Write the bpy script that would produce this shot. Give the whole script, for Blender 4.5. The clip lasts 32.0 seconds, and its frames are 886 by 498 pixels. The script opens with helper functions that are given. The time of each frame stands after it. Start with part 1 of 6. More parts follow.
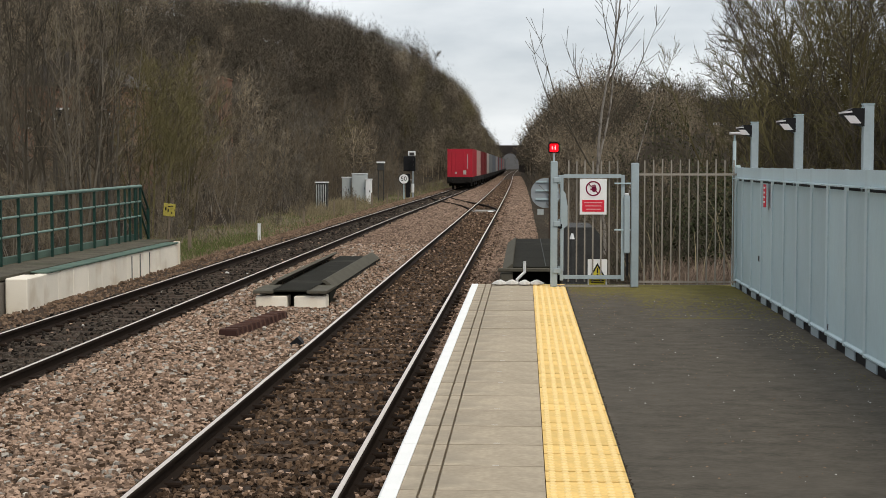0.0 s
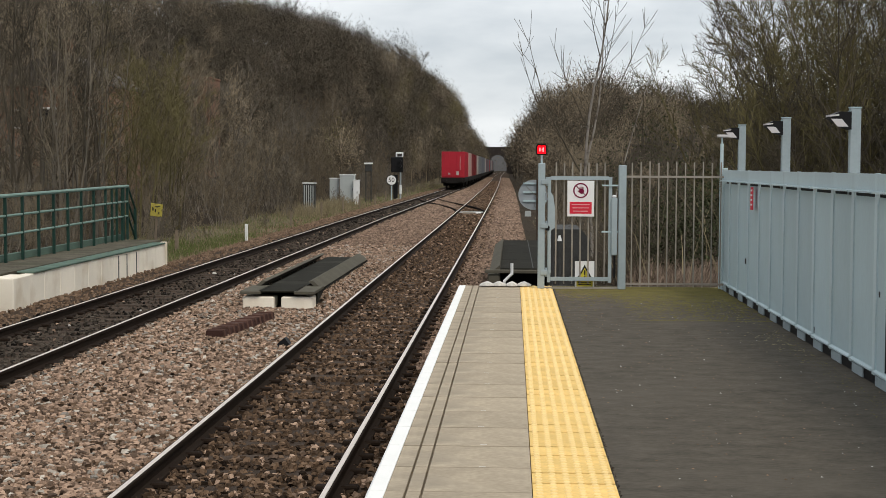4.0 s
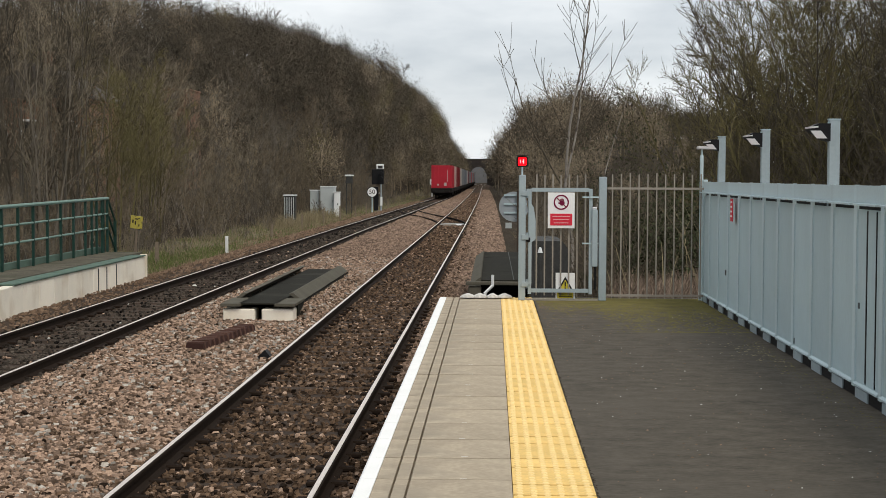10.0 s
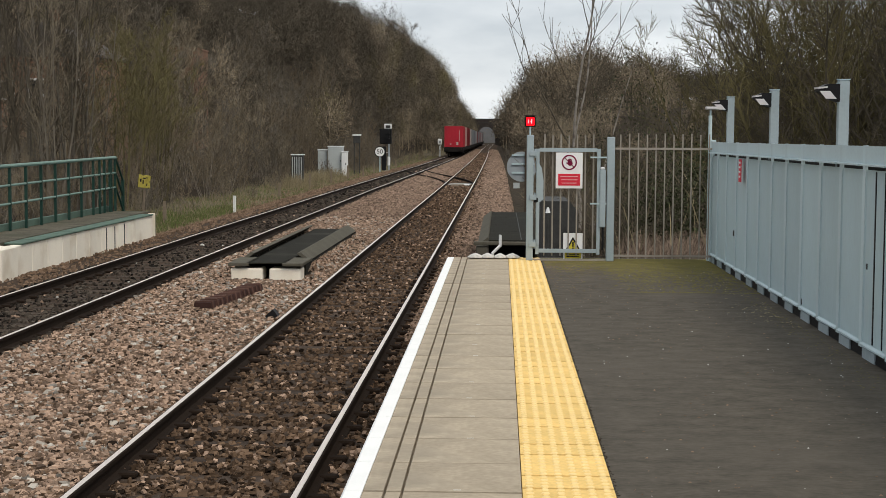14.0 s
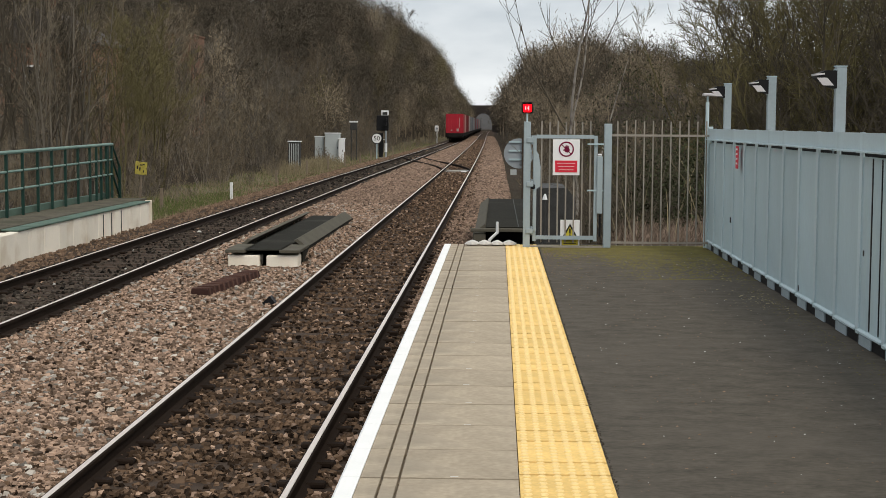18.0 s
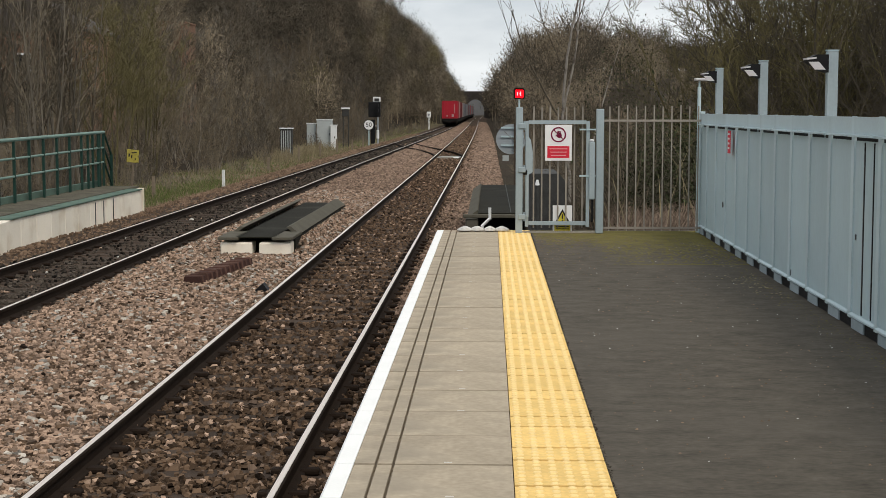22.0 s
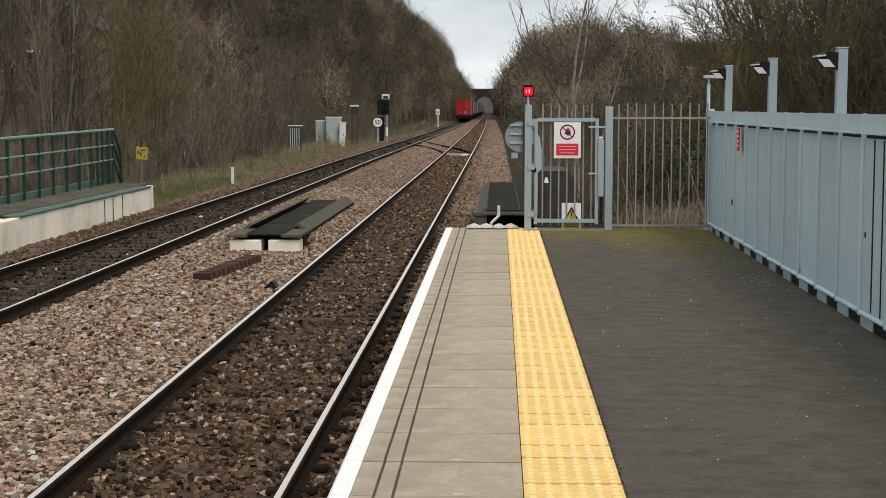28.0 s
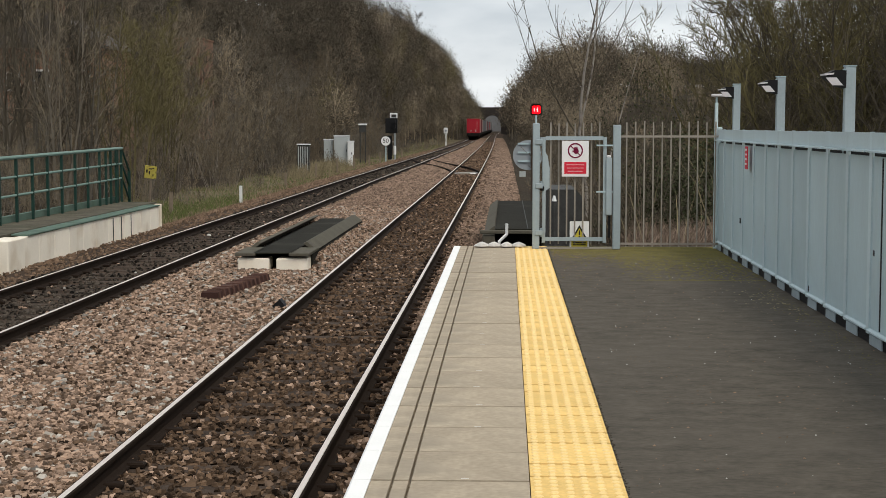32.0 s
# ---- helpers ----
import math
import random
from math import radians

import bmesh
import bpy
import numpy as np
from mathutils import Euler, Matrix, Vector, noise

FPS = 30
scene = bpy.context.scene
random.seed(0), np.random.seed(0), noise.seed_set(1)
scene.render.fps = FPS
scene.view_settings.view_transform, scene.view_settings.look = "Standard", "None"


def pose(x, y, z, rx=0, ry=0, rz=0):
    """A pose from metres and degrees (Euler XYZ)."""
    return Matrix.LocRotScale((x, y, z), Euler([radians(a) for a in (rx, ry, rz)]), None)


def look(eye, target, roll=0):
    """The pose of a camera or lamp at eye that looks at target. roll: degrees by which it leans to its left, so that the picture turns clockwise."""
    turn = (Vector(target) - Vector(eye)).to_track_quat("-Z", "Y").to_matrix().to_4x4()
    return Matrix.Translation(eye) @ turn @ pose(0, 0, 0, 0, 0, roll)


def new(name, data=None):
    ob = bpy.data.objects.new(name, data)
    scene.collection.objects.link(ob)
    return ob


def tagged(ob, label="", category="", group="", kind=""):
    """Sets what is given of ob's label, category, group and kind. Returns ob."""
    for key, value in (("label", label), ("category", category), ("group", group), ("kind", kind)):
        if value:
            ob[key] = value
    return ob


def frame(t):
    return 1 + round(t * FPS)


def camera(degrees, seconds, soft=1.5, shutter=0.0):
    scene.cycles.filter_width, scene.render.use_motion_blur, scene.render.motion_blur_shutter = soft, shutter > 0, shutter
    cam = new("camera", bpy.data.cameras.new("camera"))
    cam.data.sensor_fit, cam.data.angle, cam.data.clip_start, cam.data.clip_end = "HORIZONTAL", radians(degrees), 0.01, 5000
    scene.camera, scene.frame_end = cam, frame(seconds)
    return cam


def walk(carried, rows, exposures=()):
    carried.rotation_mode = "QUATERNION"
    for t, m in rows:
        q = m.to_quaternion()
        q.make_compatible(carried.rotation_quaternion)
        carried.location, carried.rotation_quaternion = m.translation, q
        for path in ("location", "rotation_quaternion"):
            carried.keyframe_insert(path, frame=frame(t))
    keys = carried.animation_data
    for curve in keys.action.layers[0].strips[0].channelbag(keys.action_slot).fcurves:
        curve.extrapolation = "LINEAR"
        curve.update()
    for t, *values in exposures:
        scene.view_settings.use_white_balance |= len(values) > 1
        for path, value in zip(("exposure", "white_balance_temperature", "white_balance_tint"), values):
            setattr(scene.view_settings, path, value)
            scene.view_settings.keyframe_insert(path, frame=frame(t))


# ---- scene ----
# The camera stands on the platform, held by hand: it turns, but keeps its place.
EYE = 1.52
cam = camera(32.24, 32.0, soft=0.85)
TURNS = [
    (0, -3.186, 0.002, 3.054), 
    (0.5, -3.249, 0.003, 3.002), 
    (1, -3.314, -0.032, 2.951), 
    (1.5, -3.233, -0.100, 2.839), 
    (2, -3.141, -0.073, 2.683), 
    (2.5, -3.112, -0.070, 2.663), 
    (4.5, -3.139, -0.311, 2.559), 
    (5, -2.954, -0.249, 2.424), 
    (5.5, -2.737, -0.183, 2.293), 
    (6, -2.539, -0.188, 2.130), 
    (6.5, -2.219, -0.259, 1.964), 
    (7, -2.056, -0.378, 1.933), 
    (7.5, -1.981, -0.329, 1.964), 
    (8, -1.792, -0.244, 1.928), 
    (8.5, -1.688, -0.236, 1.926), 
    (9, -1.940, -0.150, 1.895), 
    (9.5, -2.416, -0.082, 1.845), 
    (10, -2.687, -0.205, 1.873), 
    (10.5, -2.948, -0.250, 1.936), 
    (11, -3.364, -0.200, 1.987), 
    (11.5, -3.775, -0.143, 2.075), 
    (12, -4.064, -0.082, 2.152), 
    (12.5, -4.260, -0.064, 2.107), 
    (13, -4.390, -0.076, 2.039), 
    (13.5, -4.363, -0.143, 2.073), 
    (14, -4.186, -0.324, 2.166), 
    (14.5, -4.094, -0.431, 2.251), 
    (16.5, -4.432, -0.266, 2.086), 
    (17, -4.375, -0.307, 2.120), 
    (17.5, -4.500, -0.276, 2.055), 
    (18, -4.679, -0.326, 2.054), 
    (18.5, -4.727, -0.346, 1.993), 
    (19, -4.689, -0.271, 1.991), 
    (19.5, -4.573, -0.059, 1.978), 
    (20, -4.497, 0.082, 1.912), 
    (20.5, -4.468, 0.098, 1.992), 
    (21, -4.465, -0.069, 2.004), 
    (21.5, -4.711, -0.130, 1.888), 
    (22, -5.193, -0.032, 1.755), 
    (22.5, -5.449, 0.040, 1.763), 
    (23, -5.516, 0.181, 1.910), 
    (23.5, -5.383, 0.235, 1.956), 
    (24, -5.112, 0.161, 2.011), 
    (24.5, -4.966, 0.066, 2.036), 
    (25, -4.836, 0.065, 2.059), 
    (25.5, -4.839, 0.042, 2.106), 
    (26, -5.066, 0.051, 2.185), 
    (26.5, -5.433, 0.009, 2.257), 
    (28.5, -5.089, -0.063, 2.033), 
    (29, -4.814, -0.096, 2.023), 
    (29.5, -4.735, -0.031, 2.110), 
    (30, -4.747, 0.066, 2.099), 
    (30.5, -4.618, 0.164, 2.081), 
    (31, -4.437, 0.185, 2.124), 
    (31.5, -4.408, 0.151, 2.256), 
    (32, -4.599, 0.007, 2.384),
]
walk(cam, [(t, pose(0, 0, EYE, 90 + pitch, roll, yaw)) for t, pitch, roll, yaw in TURNS],
     exposures=[(0.0, 0.08), (32.0, 0.08)])


# ---- light: an overcast day ----
def make_world():
    w = bpy.data.worlds.new("overcast_sky")
    w.use_nodes = True
    scene.world = w
    nt = w.node_tree
    nt.nodes.clear()
    out = nt.nodes.new("ShaderNodeOutputWorld")
    sky = nt.nodes.new("ShaderNodeTexSky")
    sky.sky_type = "NISHITA"
    sky.sun_disc = False
    sky.sun_elevation, sky.sun_rotation = radians(42), radians(215)
    sky_bg = nt.nodes.new("ShaderNodeBackground")
    sky_bg.inputs["Strength"].default_value = 0.1
    nt.links.new(sky.outputs[0], sky_bg.inputs["Color"])
    co = nt.nodes.new("ShaderNodeTexCoord")
    mp = nt.nodes.new("ShaderNodeMapping")
    mp.inputs["Scale"].default_value = (2.2, 2.2, 7.0)
    no = nt.nodes.new("ShaderNodeTexNoise")
    no.inputs["Scale"].default_value = 2.4
    no.inputs["Detail"].default_value = 6
    no.inputs["Roughness"].default_value = 0.5
    rp = nt.nodes.new("ShaderNodeValToRGB")
    rp.color_ramp.elements[0].position, rp.color_ramp.elements[0].color = 0.34, (0.66, 0.71, 0.76, 1)
    rp.color_ramp.elements[1].position, rp.color_ramp.elements[1].color = 0.6, (1.04, 1.07, 1.09, 1)
    cloud = nt.nodes.new("ShaderNodeBackground")
    cloud.inputs["Strength"].default_value = 0.9
    nt.links.new(co.outputs["Generated"], mp.inputs[0])
    nt.links.new(mp.outputs[0], no.inputs["Vector"])
    nt.links.new(no.outputs[0], rp.inputs[0])
    nt.links.new(rp.outputs[0], cloud.inputs["Color"])
    mix = nt.nodes.new("ShaderNodeMixShader")
    mix.inputs[0].default_value = 0.9
    nt.links.new(sky_bg.outputs[0], mix.inputs[1])
    nt.links.new(cloud.outputs[0], mix.inputs[2])
    nt.links.new(mix.outputs[0], out.inputs[0])


make_world()
sun = new("sun", bpy.data.lights.new("sun", "SUN"))
sun.data.energy, sun.data.angle, sun.data.color = 1.6, radians(20), (1.0, 0.92, 0.8)
sun.matrix_world = look((0, 0, 0), (-0.35, 0.55, -0.78))


# ---- materials ----
def material(name, base, rough=0.8, metal=0.0, var=0.25, scale=8.0, fine=90.0, bump=0.15, spread=0.0, island=0.0,
             stain=None, stain_scale=1.2, stain_at=0.55, stain_amount=0.7, emit=0.0, depth=0.01, stretch=None, spec=0.08):
    """A surface with variation at two scales, and at will a stain, a tone per object or per island, and relief."""
    m = bpy.data.materials.new(name)
    m.use_nodes = True
    nt = m.node_tree
    ns, ln = nt.nodes, nt.links
    bs = ns["Principled BSDF"]
    bs.inputs["Roughness"].default_value, bs.inputs["Metallic"].default_value = rough, metal
    bs.inputs["Specular IOR Level"].default_value = spec
    co = ns.new("ShaderNodeTexCoord")
    vec = co.outputs["Object"]
    if stretch:
        mp = ns.new("ShaderNodeMapping")
        mp.inputs["Scale"].default_value = stretch
        ln.new(vec, mp.inputs[0])
        vec = mp.outputs[0]

    def tex(s, detail=4.0):
        n = ns.new("ShaderNodeTexNoise")
        n.inputs["Scale"].default_value, n.inputs["Detail"].default_value = s, detail
        ln.new(vec, n.inputs["Vector"])
        return n.outputs[0]

    def maths(op, a, b):
        n = ns.new("ShaderNodeMath")
        n.operation = op
        for i, v in enumerate((a, b)):
            if isinstance(v, (int, float)):
                n.inputs[i].default_value = v
            else:
                ln.new(v, n.inputs[i])
        return n.outputs[0]

    coarse, grain = tex(scale), tex(fine, 3.0)
    tone = maths("ADD", maths("MULTIPLY", maths("SUBTRACT", coarse, 0.5), 2.2 * var),
                 maths("MULTIPLY", maths("SUBTRACT", grain, 0.5), 1.6 * var))
    if spread:
        oi = ns.new("ShaderNodeObjectInfo")
        tone = maths("ADD", tone, maths("MULTIPLY", maths("SUBTRACT", oi.outputs["Random"], 0.5), 2 * spread))
    if island:
        ge = ns.new("ShaderNodeNewGeometry")
        tone = maths("ADD", tone, maths("MULTIPLY", maths("SUBTRACT", ge.outputs["Random Per Island"], 0.5), 2 * island))
    hs = ns.new("ShaderNodeHueSaturation")
    hs.inputs["Color"].default_value = (*base, 1)
    ln.new(maths("MAXIMUM", maths("ADD", tone, 1.0), 0.15), hs.inputs["Value"])
    col = hs.outputs[0]
    if stain:
        st = tex(stain_scale, 6.0)
        rp = ns.new("ShaderNodeMapRange")
        rp.inputs["From Min"].default_value, rp.inputs["From Max"].default_value = stain_at, stain_at + 0.16
        rp.inputs["To Max"].default_value = stain_amount
        ln.new(st, rp.inputs["Value"])
        mx = ns.new("ShaderNodeMix")
        mx.data_type = "RGBA"
        ln.new(rp.outputs[0], mx.inputs["Factor"])
        ln.new(col, mx.inputs["A"])
        mx.inputs["B"].default_value = (*stain, 1)
        col = mx.outputs["Result"]
    ln.new(col, bs.inputs["Base Color"])
    if bump:
        bp = ns.new("ShaderNodeBump")
        bp.inputs["Strength"].default_value, bp.inputs["Distance"].default_value = bump, depth
        ln.new(maths("ADD", grain, maths("MULTIPLY", coarse, 0.6)), bp.inputs["Height"])
        ln.new(bp.outputs[0], bs.inputs["Normal"])
    if emit:
        bs.inputs["Emission Color"].default_value = (*base, 1)
        bs.inputs["Emission Strength"].default_value = emit
    return m


M_TARMAC = material("worn_tarmac", (0.088, 0.077, 0.062), 0.92, var=0.48, scale=7, fine=34, bump=0.7, depth=0.006, stain=(0.112, 0.098, 0.08), stain_scale=0.7, stain_at=0.5, stain_amount=0.4, stretch=(0.7, 1.1, 1))
M_COPER = material("weathered_concrete_slab", (0.405, 0.34, 0.255), 0.92, var=0.32, scale=3, fine=30, bump=0.2, depth=0.003, spread=0.07, stain=(0.27, 0.235, 0.185), stain_scale=2.2, stain_at=0.5, stain_amount=0.7)
M_WHITE = material("white_line_paint", (0.86, 0.86, 0.84), 0.7, var=0.05, scale=4, fine=90, bump=0.1, depth=0.002)
M_YELLOW = material("buff_yellow_tactile_paving", (0.8, 0.545, 0.2), 0.88, var=0.2, scale=5, fine=40, bump=0.15, depth=0.002, spread=0.1, stain=(0.68, 0.45, 0.16), stain_scale=2.2, stain_at=0.58, stain_amount=0.5)
M_YELLOW_TOP = material("worn_blister_top", (0.88, 0.66, 0.31), 0.85, var=0.12, scale=6, fine=60, bump=0.1, depth=0.002)
M_DARKGAP = material("dark_joint", (0.035, 0.027, 0.02), 0.95, var=0.2)
M_WALL = material("platform_wall_concrete", (0.2, 0.18, 0.155), 0.95, var=0.3, scale=2, fine=60, bump=0.3)
# Bed darker than its stones, for the shade in the gaps between them.
M_BALLAST = material("ballast_bed", (0.062, 0.043, 0.031), 0.95, var=0.6, scale=1.3, fine=24, bump=1.0, depth=0.03, stain=(0.075, 0.05, 0.034), stain_scale=0.35, stain_at=0.5)
M_STONE_PALE = material("pinkish_granite_ballast", (0.287, 0.2, 0.146), 0.9, var=0.2, scale=9, fine=60, bump=0.2, island=0.75)
M_STONE_GREY = material("pale_grey_ballast", (0.37, 0.335, 0.29), 0.9, var=0.2, scale=9, fine=60, bump=0.2, island=0.6)
M_STONE_RUST = material("rust_stained_ballast", (0.1, 0.065, 0.042), 0.9, var=0.2, scale=9, fine=60, bump=0.2, island=0.9)
M_STONE_MID = material("warm_brown_ballast", (0.18, 0.122, 0.083), 0.95, var=0.2, scale=3, fine=20, bump=0.2, island=0.4)
M_STONE_PINK = material("pinkish_brown_ballast", (0.245, 0.172, 0.128), 0.95, var=0.25, scale=1.2, fine=20, bump=0.2, island=0.5)
M_STONE_DARK = material("dark_track_ballast", (0.055, 0.045, 0.036), 0.92, var=0.2, scale=9, fine=60, bump=0.2, island=0.9)
M_RAILSIDE = material("rusty_rail_web", (0.021, 0.014, 0.01), 0.9, var=0.3, scale=6, fine=80, bump=0.2)
M_RAILHEAD = material("polished_rail_head", (0.88, 0.77, 0.68), 0.38, metal=0.9, var=0.08, scale=5, fine=60, bump=0.02)
M_SLEEPER = material("concrete_sleeper", (0.058, 0.042, 0.032), 0.9, var=0.5, scale=4, fine=60, bump=0.3, spread=0.2)
M_TIMBER = material("dark_timber_bearer", (0.06, 0.045, 0.035), 0.85, var=0.3, scale=5, fine=60, bump=0.3)
M_EARTH = material("leaf_litter_earth", (0.042, 0.032, 0.022), 0.97, var=0.5, scale=0.25, fine=9, bump=1.0, depth=0.1, stain=(0.04, 0.034, 0.022), stain_scale=0.06, stain_at=0.48)
M_VERGE = material("verge_grass_and_cess", (0.135, 0.115, 0.068), 0.97, var=0.9, scale=0.7, fine=14, bump=1.0, depth=0.05, stain=(0.17, 0.14, 0.105), stain_scale=0.4, stain_at=0.5)
M_TWIG = material("grey_brown_twigs", (0.182, 0.152, 0.11), 0.9, var=0.3, scale=0.3, fine=6, bump=0.0, spread=0.3)
M_TWIG_DARK = material("dark_winter_twigs", (0.088, 0.074, 0.055), 0.9, var=0.7, scale=0.2, fine=1.2, bump=0.0, island=0.12)
M_TWIG_OLIVE = material("mossy_olive_twigs", (0.125, 0.108, 0.052), 0.9, var=0.3, scale=0.4, fine=6, bump=0.0, spread=0.15)
M_TWIG_RED = material("reddish_scrub_stems", (0.198, 0.16, 0.112), 0.9, var=0.35, scale=0.3, fine=6, bump=0.0, spread=0.3)
M_TWIG_PALE = material("pale_grey_twigs", (0.23, 0.2, 0.165), 0.9, var=0.3, scale=0.05, fine=2, bump=0.0, island=0.25)
M_TWIG_GREY = material("dull_grey_twigs", (0.14, 0.122, 0.098), 0.9, var=0.3, scale=0.05, fine=2, bump=0.0, island=0.2)
M_LEAF = material("copper_winter_leaves", (0.15, 0.095, 0.055), 0.9, var=0.3, scale=1, fine=9, bump=0.0, island=0.35)
M_IVY = material("dark_ivy_leaves", (0.048, 0.054, 0.028), 0.9, var=0.3, scale=1, fine=9, bump=0.0, island=0.4, spec=0.05)
M_BIRCH = material("pale_birch_bark", (0.26, 0.235, 0.205), 0.8, var=0.3, scale=3, fine=30, bump=0.2, stain=(0.07, 0.055, 0.045), stain_scale=5.0, stain_at=0.5, stain_amount=0.8)
M_GRASS = material("dry_pale_grass", (0.22, 0.185, 0.115), 0.95, var=0.3, scale=0.8, fine=9, bump=0.0, island=0.4)
M_GRASS_GREEN = material("rough_green_grass", (0.108, 0.132, 0.045), 0.95, var=0.3, scale=0.8, fine=9, bump=0.0, island=0.4)
M_GRASS_DRY = material("dead_pinkish_grass", (0.2, 0.15, 0.115), 0.95, var=0.3, scale=0.8, fine=9, bump=0.0, island=0.4)
M_MOSS = material("green_moss", (0.145, 0.125, 0.045), 0.98, var=0.4, scale=4, fine=60, bump=0.6, depth=0.01)
M_GALV = material("galvanised_steel", (0.43, 0.535, 0.56), 0.55, metal=0.15, var=0.1, scale=3, fine=40, bump=0.05, spread=0.06, stretch=(1, 1, 0.35))
# Panel steel made lighter, for the light that ribs and ledges catch.
M_GALV_RIB = material("galvanised_steel_rib", (0.5, 0.6, 0.625), 0.5, metal=0.15, var=0.1, scale=3, fine=40, bump=0.05, spread=0.06)
M_POSTGALV = material("dull_galvanised_post", (0.33, 0.39, 0.415), 0.55, metal=0.15, var=0.12, scale=4, fine=40, bump=0.05, spread=0.08)
M_BARS = material("weathered_galvanised_bar", (0.29, 0.262, 0.225), 0.6, metal=0.2, var=0.2, scale=5, fine=50, bump=0.05, spread=0.1)
M_BLACK = material("black_plastic", (0.015, 0.015, 0.016), 0.5, var=0.2, scale=6)
M_LENS = material("milky_lamp_lens", (0.55, 0.53, 0.54), 0.35, var=0.06, scale=9)
M_SIGNWHITE = material("white_sign_face", (0.78, 0.78, 0.78), 0.45, var=0.05, scale=6, bump=0.03)
M_SIGNRED = material("red_sign_print", (0.62, 0.035, 0.06), 0.45, var=0.06, scale=8, bump=0.02)
M_SIGNMAROON = material("dark_maroon_sign_print", (0.17, 0.012, 0.045), 0.45, var=0.1, scale=8, bump=0.02)
M_SIGNPINK = material("faded_pink_lettering", (0.72, 0.4, 0.4), 0.5, var=0.2, scale=60, fine=200, bump=0.0)
M_SIGNBLACK = material("black_sign_print", (0.02, 0.02, 0.02), 0.5, var=0.1)
M_SIGNYELLOW = material("yellow_sign_face", (0.5, 0.42, 0.05), 0.5, var=0.3, scale=9, bump=0.03)
M_SIGNWORN = material("weathered_yellow_board", (0.46, 0.38, 0.08), 0.7, var=0.4, scale=9, bump=0.05, stain=(0.08, 0.07, 0.04), stain_scale=9.0, stain_at=0.52, stain_amount=0.8)
M_DISCBACK = material("grey_painted_sign_back", (0.3, 0.33, 0.35), 0.6, metal=0.1, var=0.12, scale=4)
M_GREEN = material("green_painted_steel", (0.017, 0.043, 0.034), 0.55, var=0.2, scale=4, fine=40, bump=0.1, spread=0.05, stain=(0.035, 0.065, 0.052), stain_scale=2.0, stain_at=0.55)
# Paler than the posts: light from above is put into the rail paint.
M_GREENRAIL = material("green_rail_lit_tone", (0.18, 0.27, 0.235), 0.55, var=0.2, scale=4, fine=40, bump=0.1)
M_GREENDECK = material("pale_green_deck_flange", (0.105, 0.155, 0.125), 0.8, var=0.25, scale=2, fine=40, bump=0.2, stain=(0.06, 0.085, 0.065), stain_scale=1.2)
M_CREAM = material("cream_concrete_panel", (0.88, 0.81, 0.69), 0.85, var=0.1, scale=1.5, fine=50, bump=0.15, spread=0.06, stain=(0.5, 0.38, 0.24), stain_scale=1.4, stain_at=0.56, stain_amount=0.4)
M_DECK = material("gritty_walkway_deck", (0.1, 0.09, 0.068), 0.95, var=0.6, scale=2.5, fine=24, bump=0.4, stain=(0.05, 0.06, 0.035), stain_scale=1.0)
M_PLATE = material("dark_girder_plate", (0.021, 0.02, 0.015), 0.92, var=0.25, scale=2, fine=50, bump=0.2, stain=(0.055, 0.05, 0.042), stain_scale=1.0)
M_FLANGE = material("grey_girder_flange", (0.1, 0.092, 0.072), 0.85, var=0.25, scale=2, fine=40, bump=0.2)
M_RUSTCOVER = material("rusty_maroon_trough", (0.058, 0.03, 0.025), 0.85, var=0.3, scale=6, fine=60, bump=0.3, spread=0.2)
M_RUSTRIB = material("pale_rusty_rib", (0.1, 0.055, 0.043), 0.85, var=0.4, scale=6, fine=60, bump=0.3, spread=0.3)
M_REDLED = material("red_led_face", (1.0, 0.004, 0.012), 0.4, var=0.0, bump=0, emit=1.2)
M_LEDHOT = material("bright_led", (1.0, 0.3, 0.3), 0.4, var=0.0, bump=0, emit=1.6)
M_CABINET = material("grey_cabinet_paint", (0.4, 0.43, 0.43), 0.6, var=0.12, scale=2, fine=30, bump=0.05)
M_WHITEBOX = material("white_cabinet_paint", (0.72, 0.73, 0.73), 0.6, var=0.06, scale=3)
M_TARP = material("black_and_grey_wrapping", (0.05, 0.05, 0.048), 0.6, var=0.4, scale=6, fine=30, bump=0.5)
M_POST = material("weathered_wooden_post", (0.2, 0.16, 0.12), 0.9, var=0.3, scale=8)
M_HOUSE = material("red_house_brick", (0.2, 0.115, 0.078), 0.9, var=0.35, scale=1.5, fine=14, bump=0.2, stain=(0.16, 0.09, 0.06), stain_scale=0.9)
M_ROOF = material("grey_roof_slate", (0.085, 0.075, 0.07), 0.8, var=0.3, scale=1.2, fine=10, bump=0.2)
M_BRIDGE = material("dark_brick_bridge", (0.05, 0.043, 0.04), 0.95, var=0.35, scale=0.6, fine=8, bump=0.4)
# Distance haze is mixed into this wood's own pale grey.
M_HAZE = material("distant_hazy_wood", (0.17, 0.17, 0.175), 1.0, var=0.2, scale=0.05, fine=0.6, bump=0.0)
M_BOGIE = material("dark_wagon_underframe", (0.018, 0.016, 0.015), 0.8, var=0.3, scale=3)
M_SANDBAG = material("white_woven_sack", (0.6, 0.58, 0.54), 0.9, var=0.15, scale=9, fine=60, bump=0.4)
BOX_COLOURS = [("red", (0.4, 0.027, 0.042)), ("dull_white", (0.42, 0.385, 0.36)), ("pale_red", (0.45, 0.29, 0.26)), ("maroon", (0.17, 0.026, 0.028)), ("grey", (0.2, 0.208, 0.218)), ("slate", (0.15, 0.165, 0.19))]
